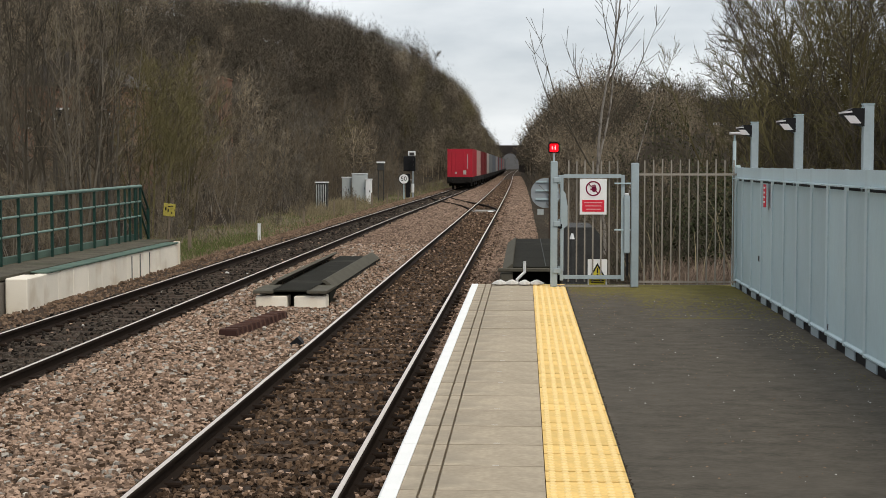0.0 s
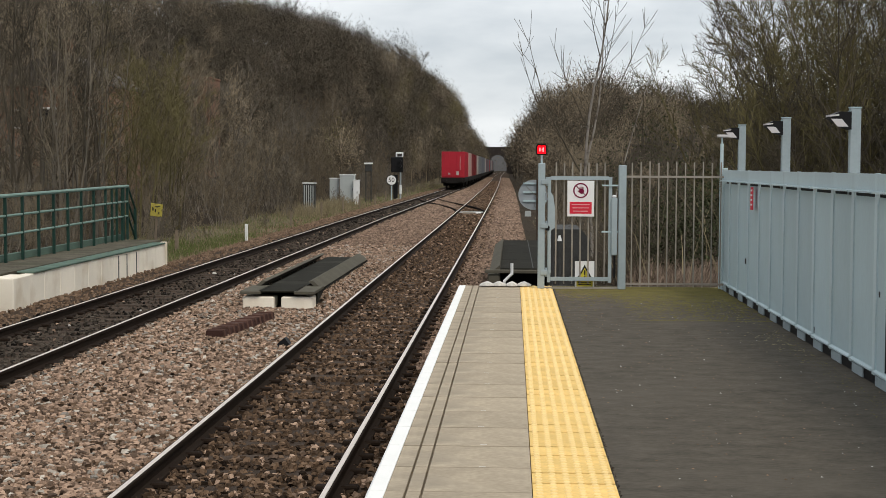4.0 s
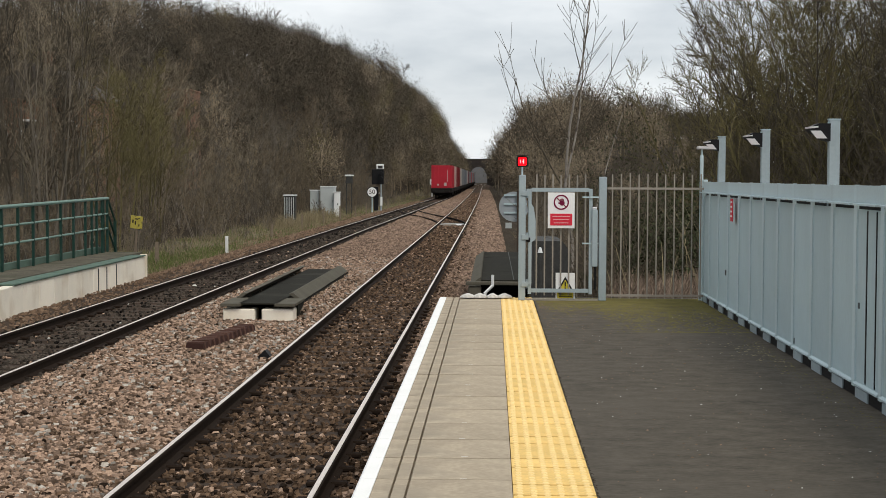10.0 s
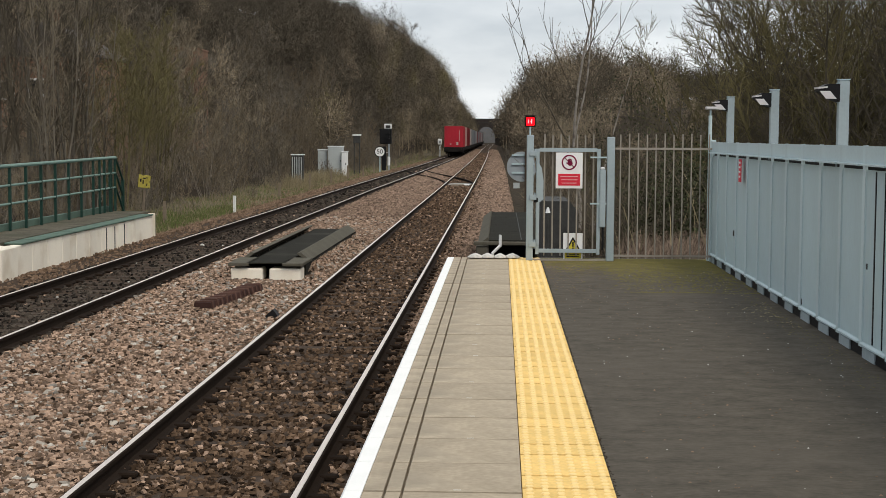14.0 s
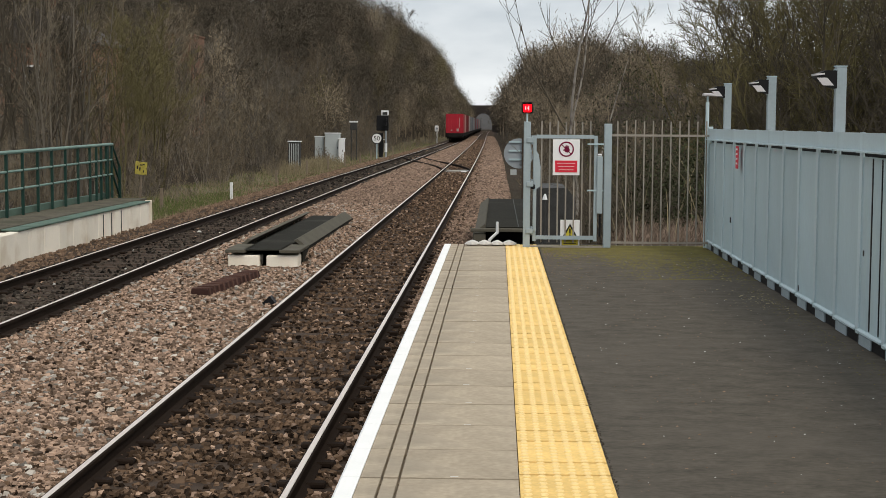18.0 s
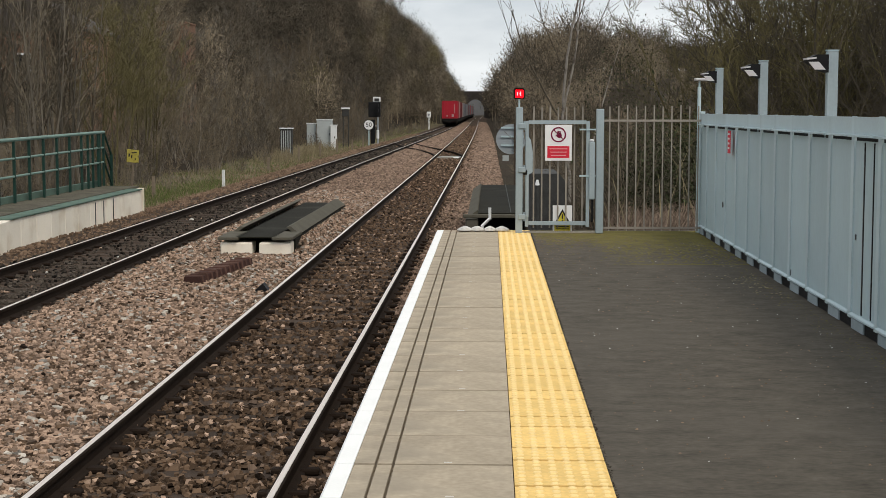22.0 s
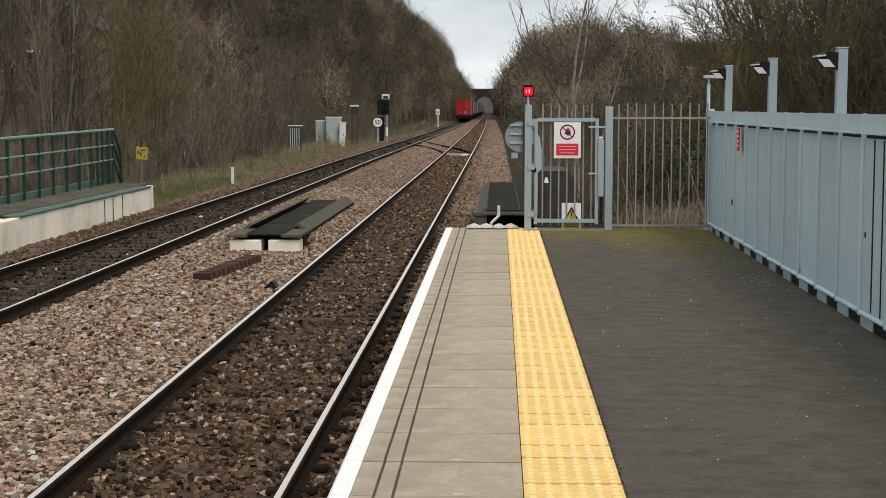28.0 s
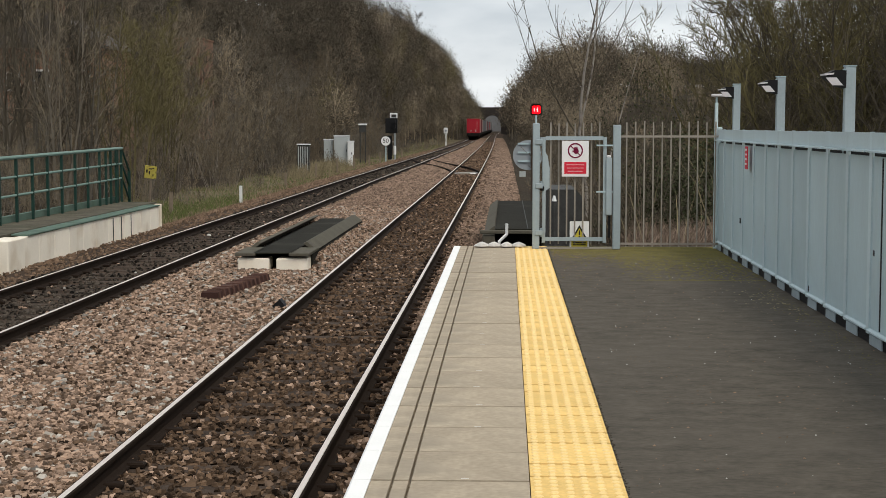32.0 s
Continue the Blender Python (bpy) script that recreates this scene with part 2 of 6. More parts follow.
M_BOX = {n: material(n + "_container_paint", c, 0.55, var=0.12, scale=0.8, fine=12, bump=0.05, stain=(c[0] * 0.7, c[1] * 0.7 + 0.01, c[2] * 0.7 + 0.01), stain_scale=0.6) for n, c in BOX_COLOURS}


# ---- mesh helpers ----
def box(bm, x0, x1, y0, y1, z0, z1, bevel=0.0):
    vs = [bm.verts.new((x, y, z)) for z in (z0, z1) for y in (y0, y1) for x in (x0, x1)]
    fs = [bm.faces.new([vs[i] for i in q]) for q in ((0, 2, 3, 1), (4, 5, 7, 6), (0, 1, 5, 4), (2, 6, 7, 3), (0, 4, 6, 2), (1, 3, 7, 5))]
    if bevel:
        es = list({e for f in fs for e in f.edges})
        bmesh.ops.bevel(bm, geom=es, offset=bevel, segments=1, affect="EDGES")
    return bm


def boxed(x0, x1, y0, y1, z0, z1, bevel=0.0):
    return box(bmesh.new(), x0, x1, y0, y1, z0, z1, bevel)


def tube(bm, a, b, r, sides=8, r2=None):
    a, b = Vector(a), Vector(b)
    q = (b - a).to_track_quat("Z", "Y")
    rings = []
    for p, rr in ((a, r), (b, r if r2 is None else r2)):
        rings.append([bm.verts.new(p + q @ Vector((rr * math.cos(2 * math.pi * i / sides), rr * math.sin(2 * math.pi * i / sides), 0))) for i in range(sides)])
    for i in range(sides):
        j = (i + 1) % sides
        bm.faces.new((rings[0][i], rings[0][j], rings[1][j], rings[1][i]))
    bm.faces.new(rings[0][::-1])
    bm.faces.new(rings[1])
    return bm


def tubed(a, b, r, sides=8, r2=None):
    return tube(bmesh.new(), a, b, r, sides, r2)


def prism(outline, y0, y1):
    """An outline in x and z, drawn out along y."""
    bm = bmesh.new()
    a = [bm.verts.new((x, y0, z)) for x, z in outline]
    b = [bm.verts.new((x, y1, z)) for x, z in outline]
    n = len(outline)
    for i in range(n):
        bm.faces.new((a[i], a[(i + 1) % n], b[(i + 1) % n], b[i]))
    bm.faces.new(a[::-1])
    bm.faces.new(b)
    bmesh.ops.recalc_face_normals(bm, faces=bm.faces)
    return bm


def mesh_of(name, bm, mat):
    me = bpy.data.meshes.new(name)
    bm.to_mesh(me)
    bm.free()
    me.materials.append(mat)
    return me


def part(name, bm, mat, parent, label=""):
    ob = new(name, bm if isinstance(bm, bpy.types.Mesh) else mesh_of(name, bm, mat))
    ob.parent = parent
    return tagged(ob, label)


def thing(name, m, label, category, group="", kind=""):
    ob = new(name)
    ob.empty_display_size = 0.1
    ob.matrix_world = m
    return tagged(ob, label, category, group, kind)


def solid(name, bm, mat, label, category, group="", kind="", m=None):
    ob = new(name, bm if isinstance(bm, bpy.types.Mesh) else mesh_of(name, bm, mat))
    if m is not None:
        ob.matrix_world = m
    return tagged(ob, label, category, group, kind)


def array_mesh(name, verts, quads, mat, smooth=False):
    """A mesh from arrays: verts n x 3, quads m x 3 or m x 4."""
    me = bpy.data.meshes.new(name)
    verts, quads = np.asarray(verts, np.float32), np.asarray(quads, np.int32)
    k = quads.shape[1]
    me.vertices.add(len(verts))
    me.vertices.foreach_set("co", verts.ravel())
    me.loops.add(quads.size)
    me.loops.foreach_set("vertex_index", quads.ravel())
    me.polygons.add(len(quads))
    me.polygons.foreach_set("loop_start", np.arange(0, quads.size, k, dtype=np.int32))
    me.update(calc_edges=True)
    me.materials.append(mat)
    if not smooth:
        me.shade_flat()
    return me


def sheet_mesh(name, xs, ys, height, mat):
    """A height field over a grid."""
    X, Y = np.meshgrid(np.asarray(xs, float), np.asarray(ys, float))
    Z = height(X, Y)
    nx, ny = len(xs), len(ys)
    i = np.arange(nx * ny).reshape(ny, nx)
    q = np.stack([i[:-1, :-1], i[:-1, 1:], i[1:, 1:], i[1:, :-1]], -1).reshape(-1, 4)
    me = array_mesh(name, np.stack([X, Y, Z], -1).reshape(-1, 3), q, mat)
    me.shade_smooth()
    return me


# ---- the lie of the land ----
RAIL_Y = [0, 9, 40, 68, 110, 200, 300, 420, 560, 900]
RAIL_Z = [-0.855, -0.855, -0.875, -0.91, -0.96, -1.04, -1.1, -1.15, -1.2, -1.6]


def rail_z(y):
    y = np.asarray(y, float)
    return np.interp(y, RAIL_Y, RAIL_Z)


def near_x(y):
    y = np.asarray(y, float)
    v = np.clip((y - 300) / 260, 0, 1)
    tail = -3.135 - 1.794 * (v - 2 * v * v + v ** 3) - 0.6 * (3 * v * v - 2 * v ** 3) - 0.0008 * np.clip(y - 560, 0, None)
    return np.where(y < 300, -2.10 - 1.15e-5 * np.clip(y, 0, 300) ** 2, tail)


def far_x(y):
    y = np.asarray(y, float)
    return near_x(y) - 4.5 + np.interp(y, [0, 70, 195, 300, 600], [0, 0, 0.8, 1.1, 1.1])


HILL_Y = [0, 60, 117, 160, 216, 320, 420, 560, 900]
HILL_TOP = [0.5, 3.0, 8.0, 12.8, 17.8, 19.6, 19.0, 17.5, 12.0]


def bumps(X, Y, s=1.0):
    return 0.5 * (np.sin(X * 0.9 * s + 1.3) * np.cos(Y * 0.7 * s) + np.sin(X * 0.37 * s + Y * 0.45 * s + 2.0))


def land(X, Y):
    X, Y = np.asarray(X, float), np.asarray(Y, float)
    rz = rail_z(Y)
    base = rz - 0.178
    c1, c2 = near_x(Y), far_x(Y)
    # ballast shoulders
    d = np.maximum(np.maximum(c2 - 2.0 - X, X - (c1 + 2.0)), 0)
    z = base - np.clip(d, 0, 1.2) * 0.22
    foot = c2 - 2.0 - np.interp(Y, [0, 60, 150, 400], [5.5, 5.5, 4.6, 1.2])
    top = np.interp(Y, HILL_Y, HILL_TOP)
    wide = np.interp(Y, [0, 150, 300, 560], [22, 22, 17, 11])
    s = np.clip((foot - X) / wide, 0, 1)
    z = z + (top - z) * (s * s * (3 - 2 * s)) + np.clip(foot - wide - X, 0, 60) * 0.2
    # the bank on the right, far off
    footr = c1 + np.interp(Y, [0, 60, 150, 400], [9.0, 8.0, 5.6, 4.3])
    topr = np.interp(Y, [0, 60, 160, 300, 420, 560, 900], [0.3, 0.8, 3.5, 8.0, 12.0, 13.0, 9.0])
    s = np.clip((X - footr) / np.interp(Y, [0, 150, 300, 560], [14, 12, 10, 8]), 0, 1)
    z = z + (topr - z) * (s * s * (3 - 2 * s))
    z = z + 0.27 * np.clip(1 - np.abs(X + 4.08) / 1.15, 0, 0.6) / 0.6 * np.clip((Y - 26.9) / 1.0, 0, 1) * np.clip((37.6 - Y) / 1.2, 0, 1)
    # the raised ground behind the platform's end
    w = np.clip((X - 1.0) / 0.8, 0, 1) * np.clip((8 - X) / 2, 0, 1) * np.clip((Y - 19.3) / 0.7, 0, 1) * np.clip((29 - Y) / 3, 0, 1)
    z = z + (-0.13 - z) * w
    w = np.clip((np.abs(X - (c1 + c2) / 2) - 5.0) / 4.0, 0, 1)
    z = z + 0.05 * np.clip(1 - np.abs(X - (c1 + c2) / 2) / 1.5, 0, 1)
    return z + w * 0.18 * bumps(X, Y)


# ---- the ground ----
def spaced(a, b, step0, grow):
    v, s, out = a, step0, [a]
    while v < b:
        v += s
        s *= grow
        out.append(min(v, b))
    return out


GX = sorted([-x for x in spaced(14, 900, 1.0, 1.09)[1:]] + [i * 0.5 for i in range(-28, 29)] + spaced(14, 900, 1.0, 1.09)[1:])
GY = [-60, -30] + [-15 + i for i in range(15)] + spaced(0, 2200, 0.8, 1.016)
solid("ground", sheet_mesh("ground", GX, GY, lambda X, Y: land(X, Y) - 0.04, M_EARTH), None, "brown leaf-littered earth of the railway cutting", "ground", kind="structure")


def strip(name, y0, y1, lo, hi, n, step, lift, mat, label, category):
    """A strip that follows the tracks from lo(y) to hi(y)."""
    ys = np.arange(y0, y1 + step / 2, step)
    U = np.linspace(0, 1, n)
    Y = np.repeat(ys[:, None], n, 1)
    X = lo(ys)[:, None] * (1 - U) + hi(ys)[:, None] * U
    Z = land(X, Y) + lift
    i = np.arange(Y.size).reshape(Y.shape)
    q = np.stack([i[:-1, :-1], i[:-1, 1:], i[1:, 1:], i[1:, :-1]], -1).reshape(-1, 4)
    me = array_mesh(name, np.stack([X, Y, Z], -1).reshape(-1, 3), q, mat)
    me.shade_smooth()
    return solid(name, me, None, label, category, kind="structure")


strip("ballast_bed", -15, 620, lambda y: far_x(y) - 2.3, lambda y: near_x(y) + 2.6, 24, 1.5, 0.0, M_BALLAST, "stone ballast bed of the double track railway", "ballast")
strip("verge", -10, 330, lambda y: far_x(y) - 7.0, lambda y: far_x(y) - 2.3, 10, 1.5, 0.01, M_VERGE, "rough grassy verge beside the track", "verge")


# ---- rails and sleepers ----
def sweep(name, centre, ys, offset, outline, mat, z_of=rail_z):
    """An outline (x, z, round the rail) drawn along a line beside the track's centre."""
    ys = np.asarray(ys, float)
    xs = centre(ys)
    dx = np.gradient(xs, ys)
    nrm = np.stack([1 / np.sqrt(1 + dx ** 2), -dx / np.sqrt(1 + dx ** 2)], -1)
    k = len(outline)
    v = np.zeros((len(ys), k, 3))
    for j, (ox, oz) in enumerate(outline):
        v[:, j, 0] = xs + nrm[:, 0] * (offset + ox)
        v[:, j, 1] = ys + nrm[:, 1] * (offset + ox)
        v[:, j, 2] = z_of(ys) + oz
    i = np.arange(len(ys) * k).reshape(len(ys), k)
    n = np.roll(i, -1, 1)
    q = np.stack([i[:-1], i[1:], n[1:], n[:-1]], -1).reshape(-1, 4)
    me = array_mesh(name, v.reshape(-1, 3), q, mat)
    return me


WEB = [(-0.07, -0.155), (0.07, -0.155), (0.068, -0.14), (0.012, -0.12), (0.01, -0.05), (0.034, -0.035), (0.034, -0.008), (0.026, -0.004), (-0.026, -0.004), (-0.034, -0.008), (-0.034, -0.035), (-0.01, -0.05), (-0.012, -0.12), (-0.068, -0.14)]
HEAD = [(-0.021, -0.006), (0.021, -0.006), (0.021, -0.002), (0.018, 0.0), (-0.018, 0.0), (-0.021, -0.002)]
RAIL_YS = np.concatenate([np.arange(-12, 60, 1.5), np.arange(60, 640, 5.0)])


def track(label, centre):
    t = thing("railway_track", pose(0, 0, 0), label, "railway track", "running lines", "structure")
    for off in (-0.7535, 0.7535):
        r = part("rail", sweep("rail", centre, RAIL_YS, off, WEB, M_RAILSIDE), None, t, "rusty steel rail")
        part("rail_head", sweep("rail_head", centre, RAIL_YS, off, HEAD, M_RAILHEAD), None, r, "polished running surface")
    return t


TRACKS = [track("running line beside the platform with shiny rails", near_x), track("further running line with rusty web and shiny rails", far_x)]


def cross_x(y):
    u = np.clip((np.asarray(y, float) - 80) / 40.0, 0, 1)
    s = u * u * (3 - 2 * u)
    return near_x(y) * (1 - s) + far_x(y) * s


crossover = thing("crossover_track", pose(0, 0, 0), "crossover rails joining the two running lines", "railway track", kind="structure")
for off in (-0.7535, 0.7535):
    r = part("rail", sweep("rail", cross_x, np.arange(82, 118.1, 1.5), off, WEB, M_RAILSIDE, lambda y: rail_z(y) - 0.006), None, crossover, "dull steel crossover rail")
    part("rail_head", sweep("rail_head", cross_x, np.arange(82, 118.1, 1.5), off, HEAD, M_RAILSIDE, lambda y: rail_z(y) - 0.006), None, r)
SLEEPER = mesh_of("sleeper", boxed(-1.25, 1.25, -0.13, 0.13, -0.21, 0, 0.02), M_SLEEPER)
CLIP = mesh_of("rail_clip", boxed(-0.07, 0.07, -0.05, 0.05, 0, 0.045, 0.012), M_RAILSIDE)
for tr, centre in zip(TRACKS, (near_x, far_x)):
    for i in range(75):
        y = 4.0 + 0.65 * i
        s = part("sleeper", SLEEPER, None, tr)
        s.location = (float(centre(y)), y, float(rail_z(y)) - 0.165)
        if i < 40:
            for off in (-0.85, -0.65, 0.65, 0.85):
                c = part("rail_clip", CLIP, None, s)
                c.location = (off, 0, 0.0)


# ---- ballast stones ----
def scatter_stones(name, n, pick, mat, label, seed, size=(0.02, 0.04)):
    rng = np.random.default_rng(seed)
    x, y = pick(rng, n)
    z = land(x, y)
    block = np.array([[-1, -0.7, -0.6], [0.9, -0.8, -0.6], [1, 0.7, -0.6], [-0.8, 0.8, -0.6], [-0.7, -0.6, 0.5], [0.7, -0.5, 0.6], [0.6, 0.7, 0.45], [-0.6, 0.5, 0.6]])
    quad = np.array([[0, 1, 5, 4], [1, 2, 6, 5], [2, 3, 7, 6], [3, 0, 4, 7], [4, 5, 6, 7]])
    m = len(x)
    s = rng.uniform(size[0], size[1], (m, 1, 1)) * np.clip(y / 40, 1, 2.6)[:, None, None] * rng.uniform(0.55, 1.3, (m, 1, 3))
    v = block[None] * (1 + rng.uniform(-0.35, 0.35, (m, 8, 3))) * s
    a, b = rng.uniform(0, 2 * np.pi, m), rng.uniform(-0.7, 0.7, m)
    ca, sa, cb, sb = np.cos(a), np.sin(a), np.cos(b), np.sin(b)
    v = np.stack([v[..., 0], cb[:, None] * v[..., 1] - sb[:, None] * v[..., 2], sb[:, None] * v[..., 1] + cb[:, None] * v[..., 2]], -1)
    v = np.stack([ca[:, None] * v[..., 0] - sa[:, None] * v[..., 1], sa[:, None] * v[..., 0] + ca[:, None] * v[..., 1], v[..., 2]], -1)
    v += np.stack([x, y, z + 0.008 + rng.uniform(0, 0.02, m)], -1)[:, None, :]
    f = (quad[None] + 8 * np.arange(m)[:, None, None]).reshape(-1, 4)
    return solid(name, array_mesh(name, v.reshape(-1, 3), f, mat), None, label, "ballast stones", kind="stuff")


def deep(rng, n, y0, y1, power=1.6):
    return y0 + (y1 - y0) * rng.random(n) ** power


def between(rng, n):
    y = deep(rng, n, 7.0, 48.0, 1.7)
    x = far_x(y) + 0.9 + rng.random(n) * (near_x(y) - far_x(y) - 1.8)
    clear = (np.abs(x + 4.085) > 0.62) | (y < 26.5) | (y > 36.4)
    return x[clear], y[clear]


def between_far(rng, n):
    y = deep(rng, n, 38.0, 340.0, 1.8)
    return far_x(y) + 0.9 + rng.random(n) * (near_x(y) - far_x(y) - 1.8), y


def off_sleepers(rng, x, y):
    """Few stones lie on top of the sleepers."""
    keep = (np.abs((y - 4 + 0.325) % 0.65 - 0.325) > 0.13) | (rng.random(len(y)) < 0.35) | (x < far_x(y) - 1.3)
    return x[keep], y[keep]


def four_foot(rng, n):
    y = deep(rng, n, 7.0, 260.0, 3.0)
    return off_sleepers(rng, near_x(y) + rng.uniform(-1.0, 1.25, n), y)


def far_foot(rng, n):
    y = deep(rng, n, 14.0, 160.0, 2.3)
    return off_sleepers(rng, far_x(y) + rng.uniform(-1.35, 0.95, n), y)


def cess(rng, n):
    y = deep(rng, n, 19.0, 340.0, 2.2)
    return near_x(y) + rng.uniform(0.9, 2.6, n), y


scatter_stones("ballast_between_tracks", 50000, between, M_STONE_PALE, "pale pinkish crushed stone between the tracks", 3, (0.018, 0.035))
scatter_stones("grey_ballast", 4500, between, M_STONE_GREY, "pale grey stones among the pinkish ballast", 15, (0.018, 0.045))
scatter_stones("dark_ballast", 7000, between, M_STONE_RUST, "dark brown stones among the pinkish ballast", 16, (0.018, 0.04))
scatter_stones("distant_ballast", 25000, between_far, M_STONE_PINK, "warm brown crushed stone between the tracks", 13)
scatter_stones("ballast_in_near_track", 44000, four_foot, M_STONE_RUST, "rust-brown crushed stone between the near rails", 4, (0.018, 0.034))
scatter_stones("scattered_pale_ballast", 6500, four_foot, M_STONE_PALE, "single paler stones among the rusty ballast", 14, (0.018, 0.034))
scatter_stones("ballast_in_far_track", 15000, far_foot, M_STONE_DARK, "rust-brown crushed stone round the far rails", 5)
scatter_stones("ballast_in_cess", 18000, cess, M_STONE_PINK, "pale crushed stone beside the near track", 6)



def shoulder(rng, n):
    y = deep(rng, n, 38.5, 120.0, 1.8)
    return far_x(y) - 2.2 - rng.random(n) ** 1.5 * 2.2, y


def bank_side(rng, n):
    y = deep(rng, n, 14.0, 170.0, 2.0)
    return far_x(y) - 1.3 - rng.random(n) * 1.95, y


scatter_stones("ballast_shoulder", 9500, bank_side, M_STONE_MID, "brown crushed stone sloping down beside the far track", 20)


def far_litter(rng, n):
    y = rng.uniform(22, 36, n)
    return far_x(y) + rng.uniform(-0.6, 1.4, n), y


scatter_stones("verge_stones", 3200, shoulder, M_STONE_MID, "brown and grey stones along the edge of the verge", 17, (0.02, 0.045))
scatter_stones("white_litter", 16, far_litter, M_SANDBAG, "scraps of white litter on the ballast of the far track", 18, (0.02, 0.05))
scatter_stones("loose_pale_stones", 450, far_foot, M_STONE_PALE, "single paler stones round the far rails", 19)


# ---- the platform ----
EDGE, TACT0, TACT1, PLAT_END, FENCE_X = -0.67, 0.103, 0.503, 19.35, 2.62
SLAB = 0.585
solid("platform_base", prism([(EDGE + 0.1, -1.4), (3.4, -1.4), (3.4, -0.07), (EDGE + 0.1, -0.07)], -14, PLAT_END - 0.02), M_WALL, "concrete base of the station platform", "platform", kind="structure")
tarmac = solid("platform_surface", prism([(TACT1 + 0.001, -0.07), (3.4, -0.07), (3.4, -0.004), (TACT1 + 0.001, -0.004)], -14, PLAT_END + 0.15), M_TARMAC, "worn dark tarmac platform surface", "platform", kind="structure")
edging = thing("platform_edge", pose(0, 0, 0), "pale concrete coping slabs with a white painted edge", "platform edge", kind="structure")


def coper():
    """One slab with its nosing; two grooves run along it."""
    L = SLAB - 0.014
    g0, g1, w = -0.487, -0.412, 0.0065
    out = [(EDGE + 0.089, -0.075), (TACT0 - 0.002, -0.075), (TACT0 - 0.002, 0), (g1 + w, 0), (g1 + w, -0.03), (g1 - w, -0.03), (g1 - w, 0),
           (g0 + w, 0), (g0 + w, -0.03), (g0 - w, -0.03), (g0 - w, 0), (EDGE + 0.089, 0)]
    return prism(out, 0.007, 0.007 + L)


SLAB_MESH = mesh_of("coping_slab", coper(), M_COPER)
NOSE_MESH = mesh_of("white_nosing", prism([(EDGE, -0.075), (EDGE + 0.087, -0.075), (EDGE + 0.087, 0.002), (EDGE + 0.012, 0.002), (EDGE, -0.01)], 0.002, SLAB - 0.002), M_WHITE)
PLUG_MESH = mesh_of("pale_plug", boxed(-0.18, -0.145, 0.03, 0.042, -0.01, 0.0006), M_SANDBAG)
n_slab = 40
rs = random.Random(7)
for i in range(n_slab):
    y = PLAT_END - SLAB * (i + 1)
    s = part("coping_slab", SLAB_MESH, None, edging)
    s.location = (0, y, rs.uniform(-0.002, 0.002))
    if i % 5:
        part("pale_plug", PLUG_MESH, None, s).location = (rs.uniform(-0.02, 0.02), rs.uniform(-0.02, 0.02), 0)
    s = part("white_nosing", NOSE_MESH, None, edging)
    s.location = (0, y, 0)
part("joint_bed", boxed(EDGE + 0.11, TACT1 + 0.004, -14, PLAT_END - 0.01, -0.09, -0.035), M_DARKGAP, edging, "dark joints between the slabs")
tactile = thing("tactile_strip", pose(0, 0, 0), "buff yellow blister paving strip along the platform edge", "tactile paving", kind="structure")


def tactile_tile(L):
    bm = boxed(TACT0 + 0.002, TACT1 - 0.001, 0.014, L - 0.014, -0.05, 0.001)
    nx, ny = 6, max(2, round(L / 0.067))
    for i in range(nx):
        for j in range(ny):
            cx, cy = TACT0 + (i + 0.5) * 0.4 / nx, (j + 0.5) * L / ny
            tube(bm, (cx, cy, 0.0), (cx, cy, 0.006), 0.021, 6, 0.016)
    for f in bm.faces:
        f.material_index = 1 if f.calc_center_median().z > 0.0015 else 0
    return bm


TILE_A, TILE_B = mesh_of("tactile_tile", tactile_tile(0.46), M_YELLOW), mesh_of("tactile_tile", tactile_tile(0.25), M_YELLOW)
for me in (TILE_A, TILE_B):
    me.materials.append(M_YELLOW_TOP)
y, i = PLAT_END, 0
while y > -4:
    L = (0.46, 0.25)[i % 2]
    y -= L
    s = part("tactile_tile", (TILE_A, TILE_B)[i % 2], None, tactile)
    s.location = (0, y, 0)
    i += 1


# ---- the sheet fence with its lamps ----
def fence_x(y):
    return 2.47 + 0.0075 * y


BAY, FENCE_H, FENCE_END = 0.765, 1.485, 18.99
sheet_fence = thing("sheet_steel_fence", pose(0, 0, 0), "pale grey galvanised sheet steel fence with ribs", "fence")
PANEL = mesh_of("panel", boxed(-0.006, 0.006, 0.0, BAY, 0.09, 1.308), M_GALV)
RIB = mesh_of("rib", prism([(-0.024, 0.07), (-0.0065, 0.07), (-0.0065, FENCE_H - 0.008), (-0.024, FENCE_H - 0.008)], -0.04, 0.04), M_GALV_RIB)
TOPRAIL = mesh_of("top_rail", prism([(-0.062, 1.336), (-0.008, 1.332), (-0.008, 1.352), (-0.062, 1.348)], 0.042, BAY - 0.042), M_GALV_RIB)
FLANGE = mesh_of("top_flange", prism([(-0.022, 1.353), (-0.012, 1.353), (-0.012, FENCE_H - 0.012), (-0.022, FENCE_H - 0.012)], 0.042, BAY - 0.042), M_GALV_RIB)
BOTRAIL = mesh_of("bottom_rail", prism([(-0.034, 0.088), (-0.008, 0.092), (-0.008, 0.11), (-0.034, 0.1)], 0.042, BAY - 0.042), M_GALV_RIB)
# Foot brackets use the darker steel to hold the shade under the ledge.
FOOT = mesh_of("foot_bracket", prism([(-0.014, 0.0), (-0.004, 0.0), (-0.004, 0.076), (-0.014, 0.07)], 0.36, 0.71), M_POSTGALV)
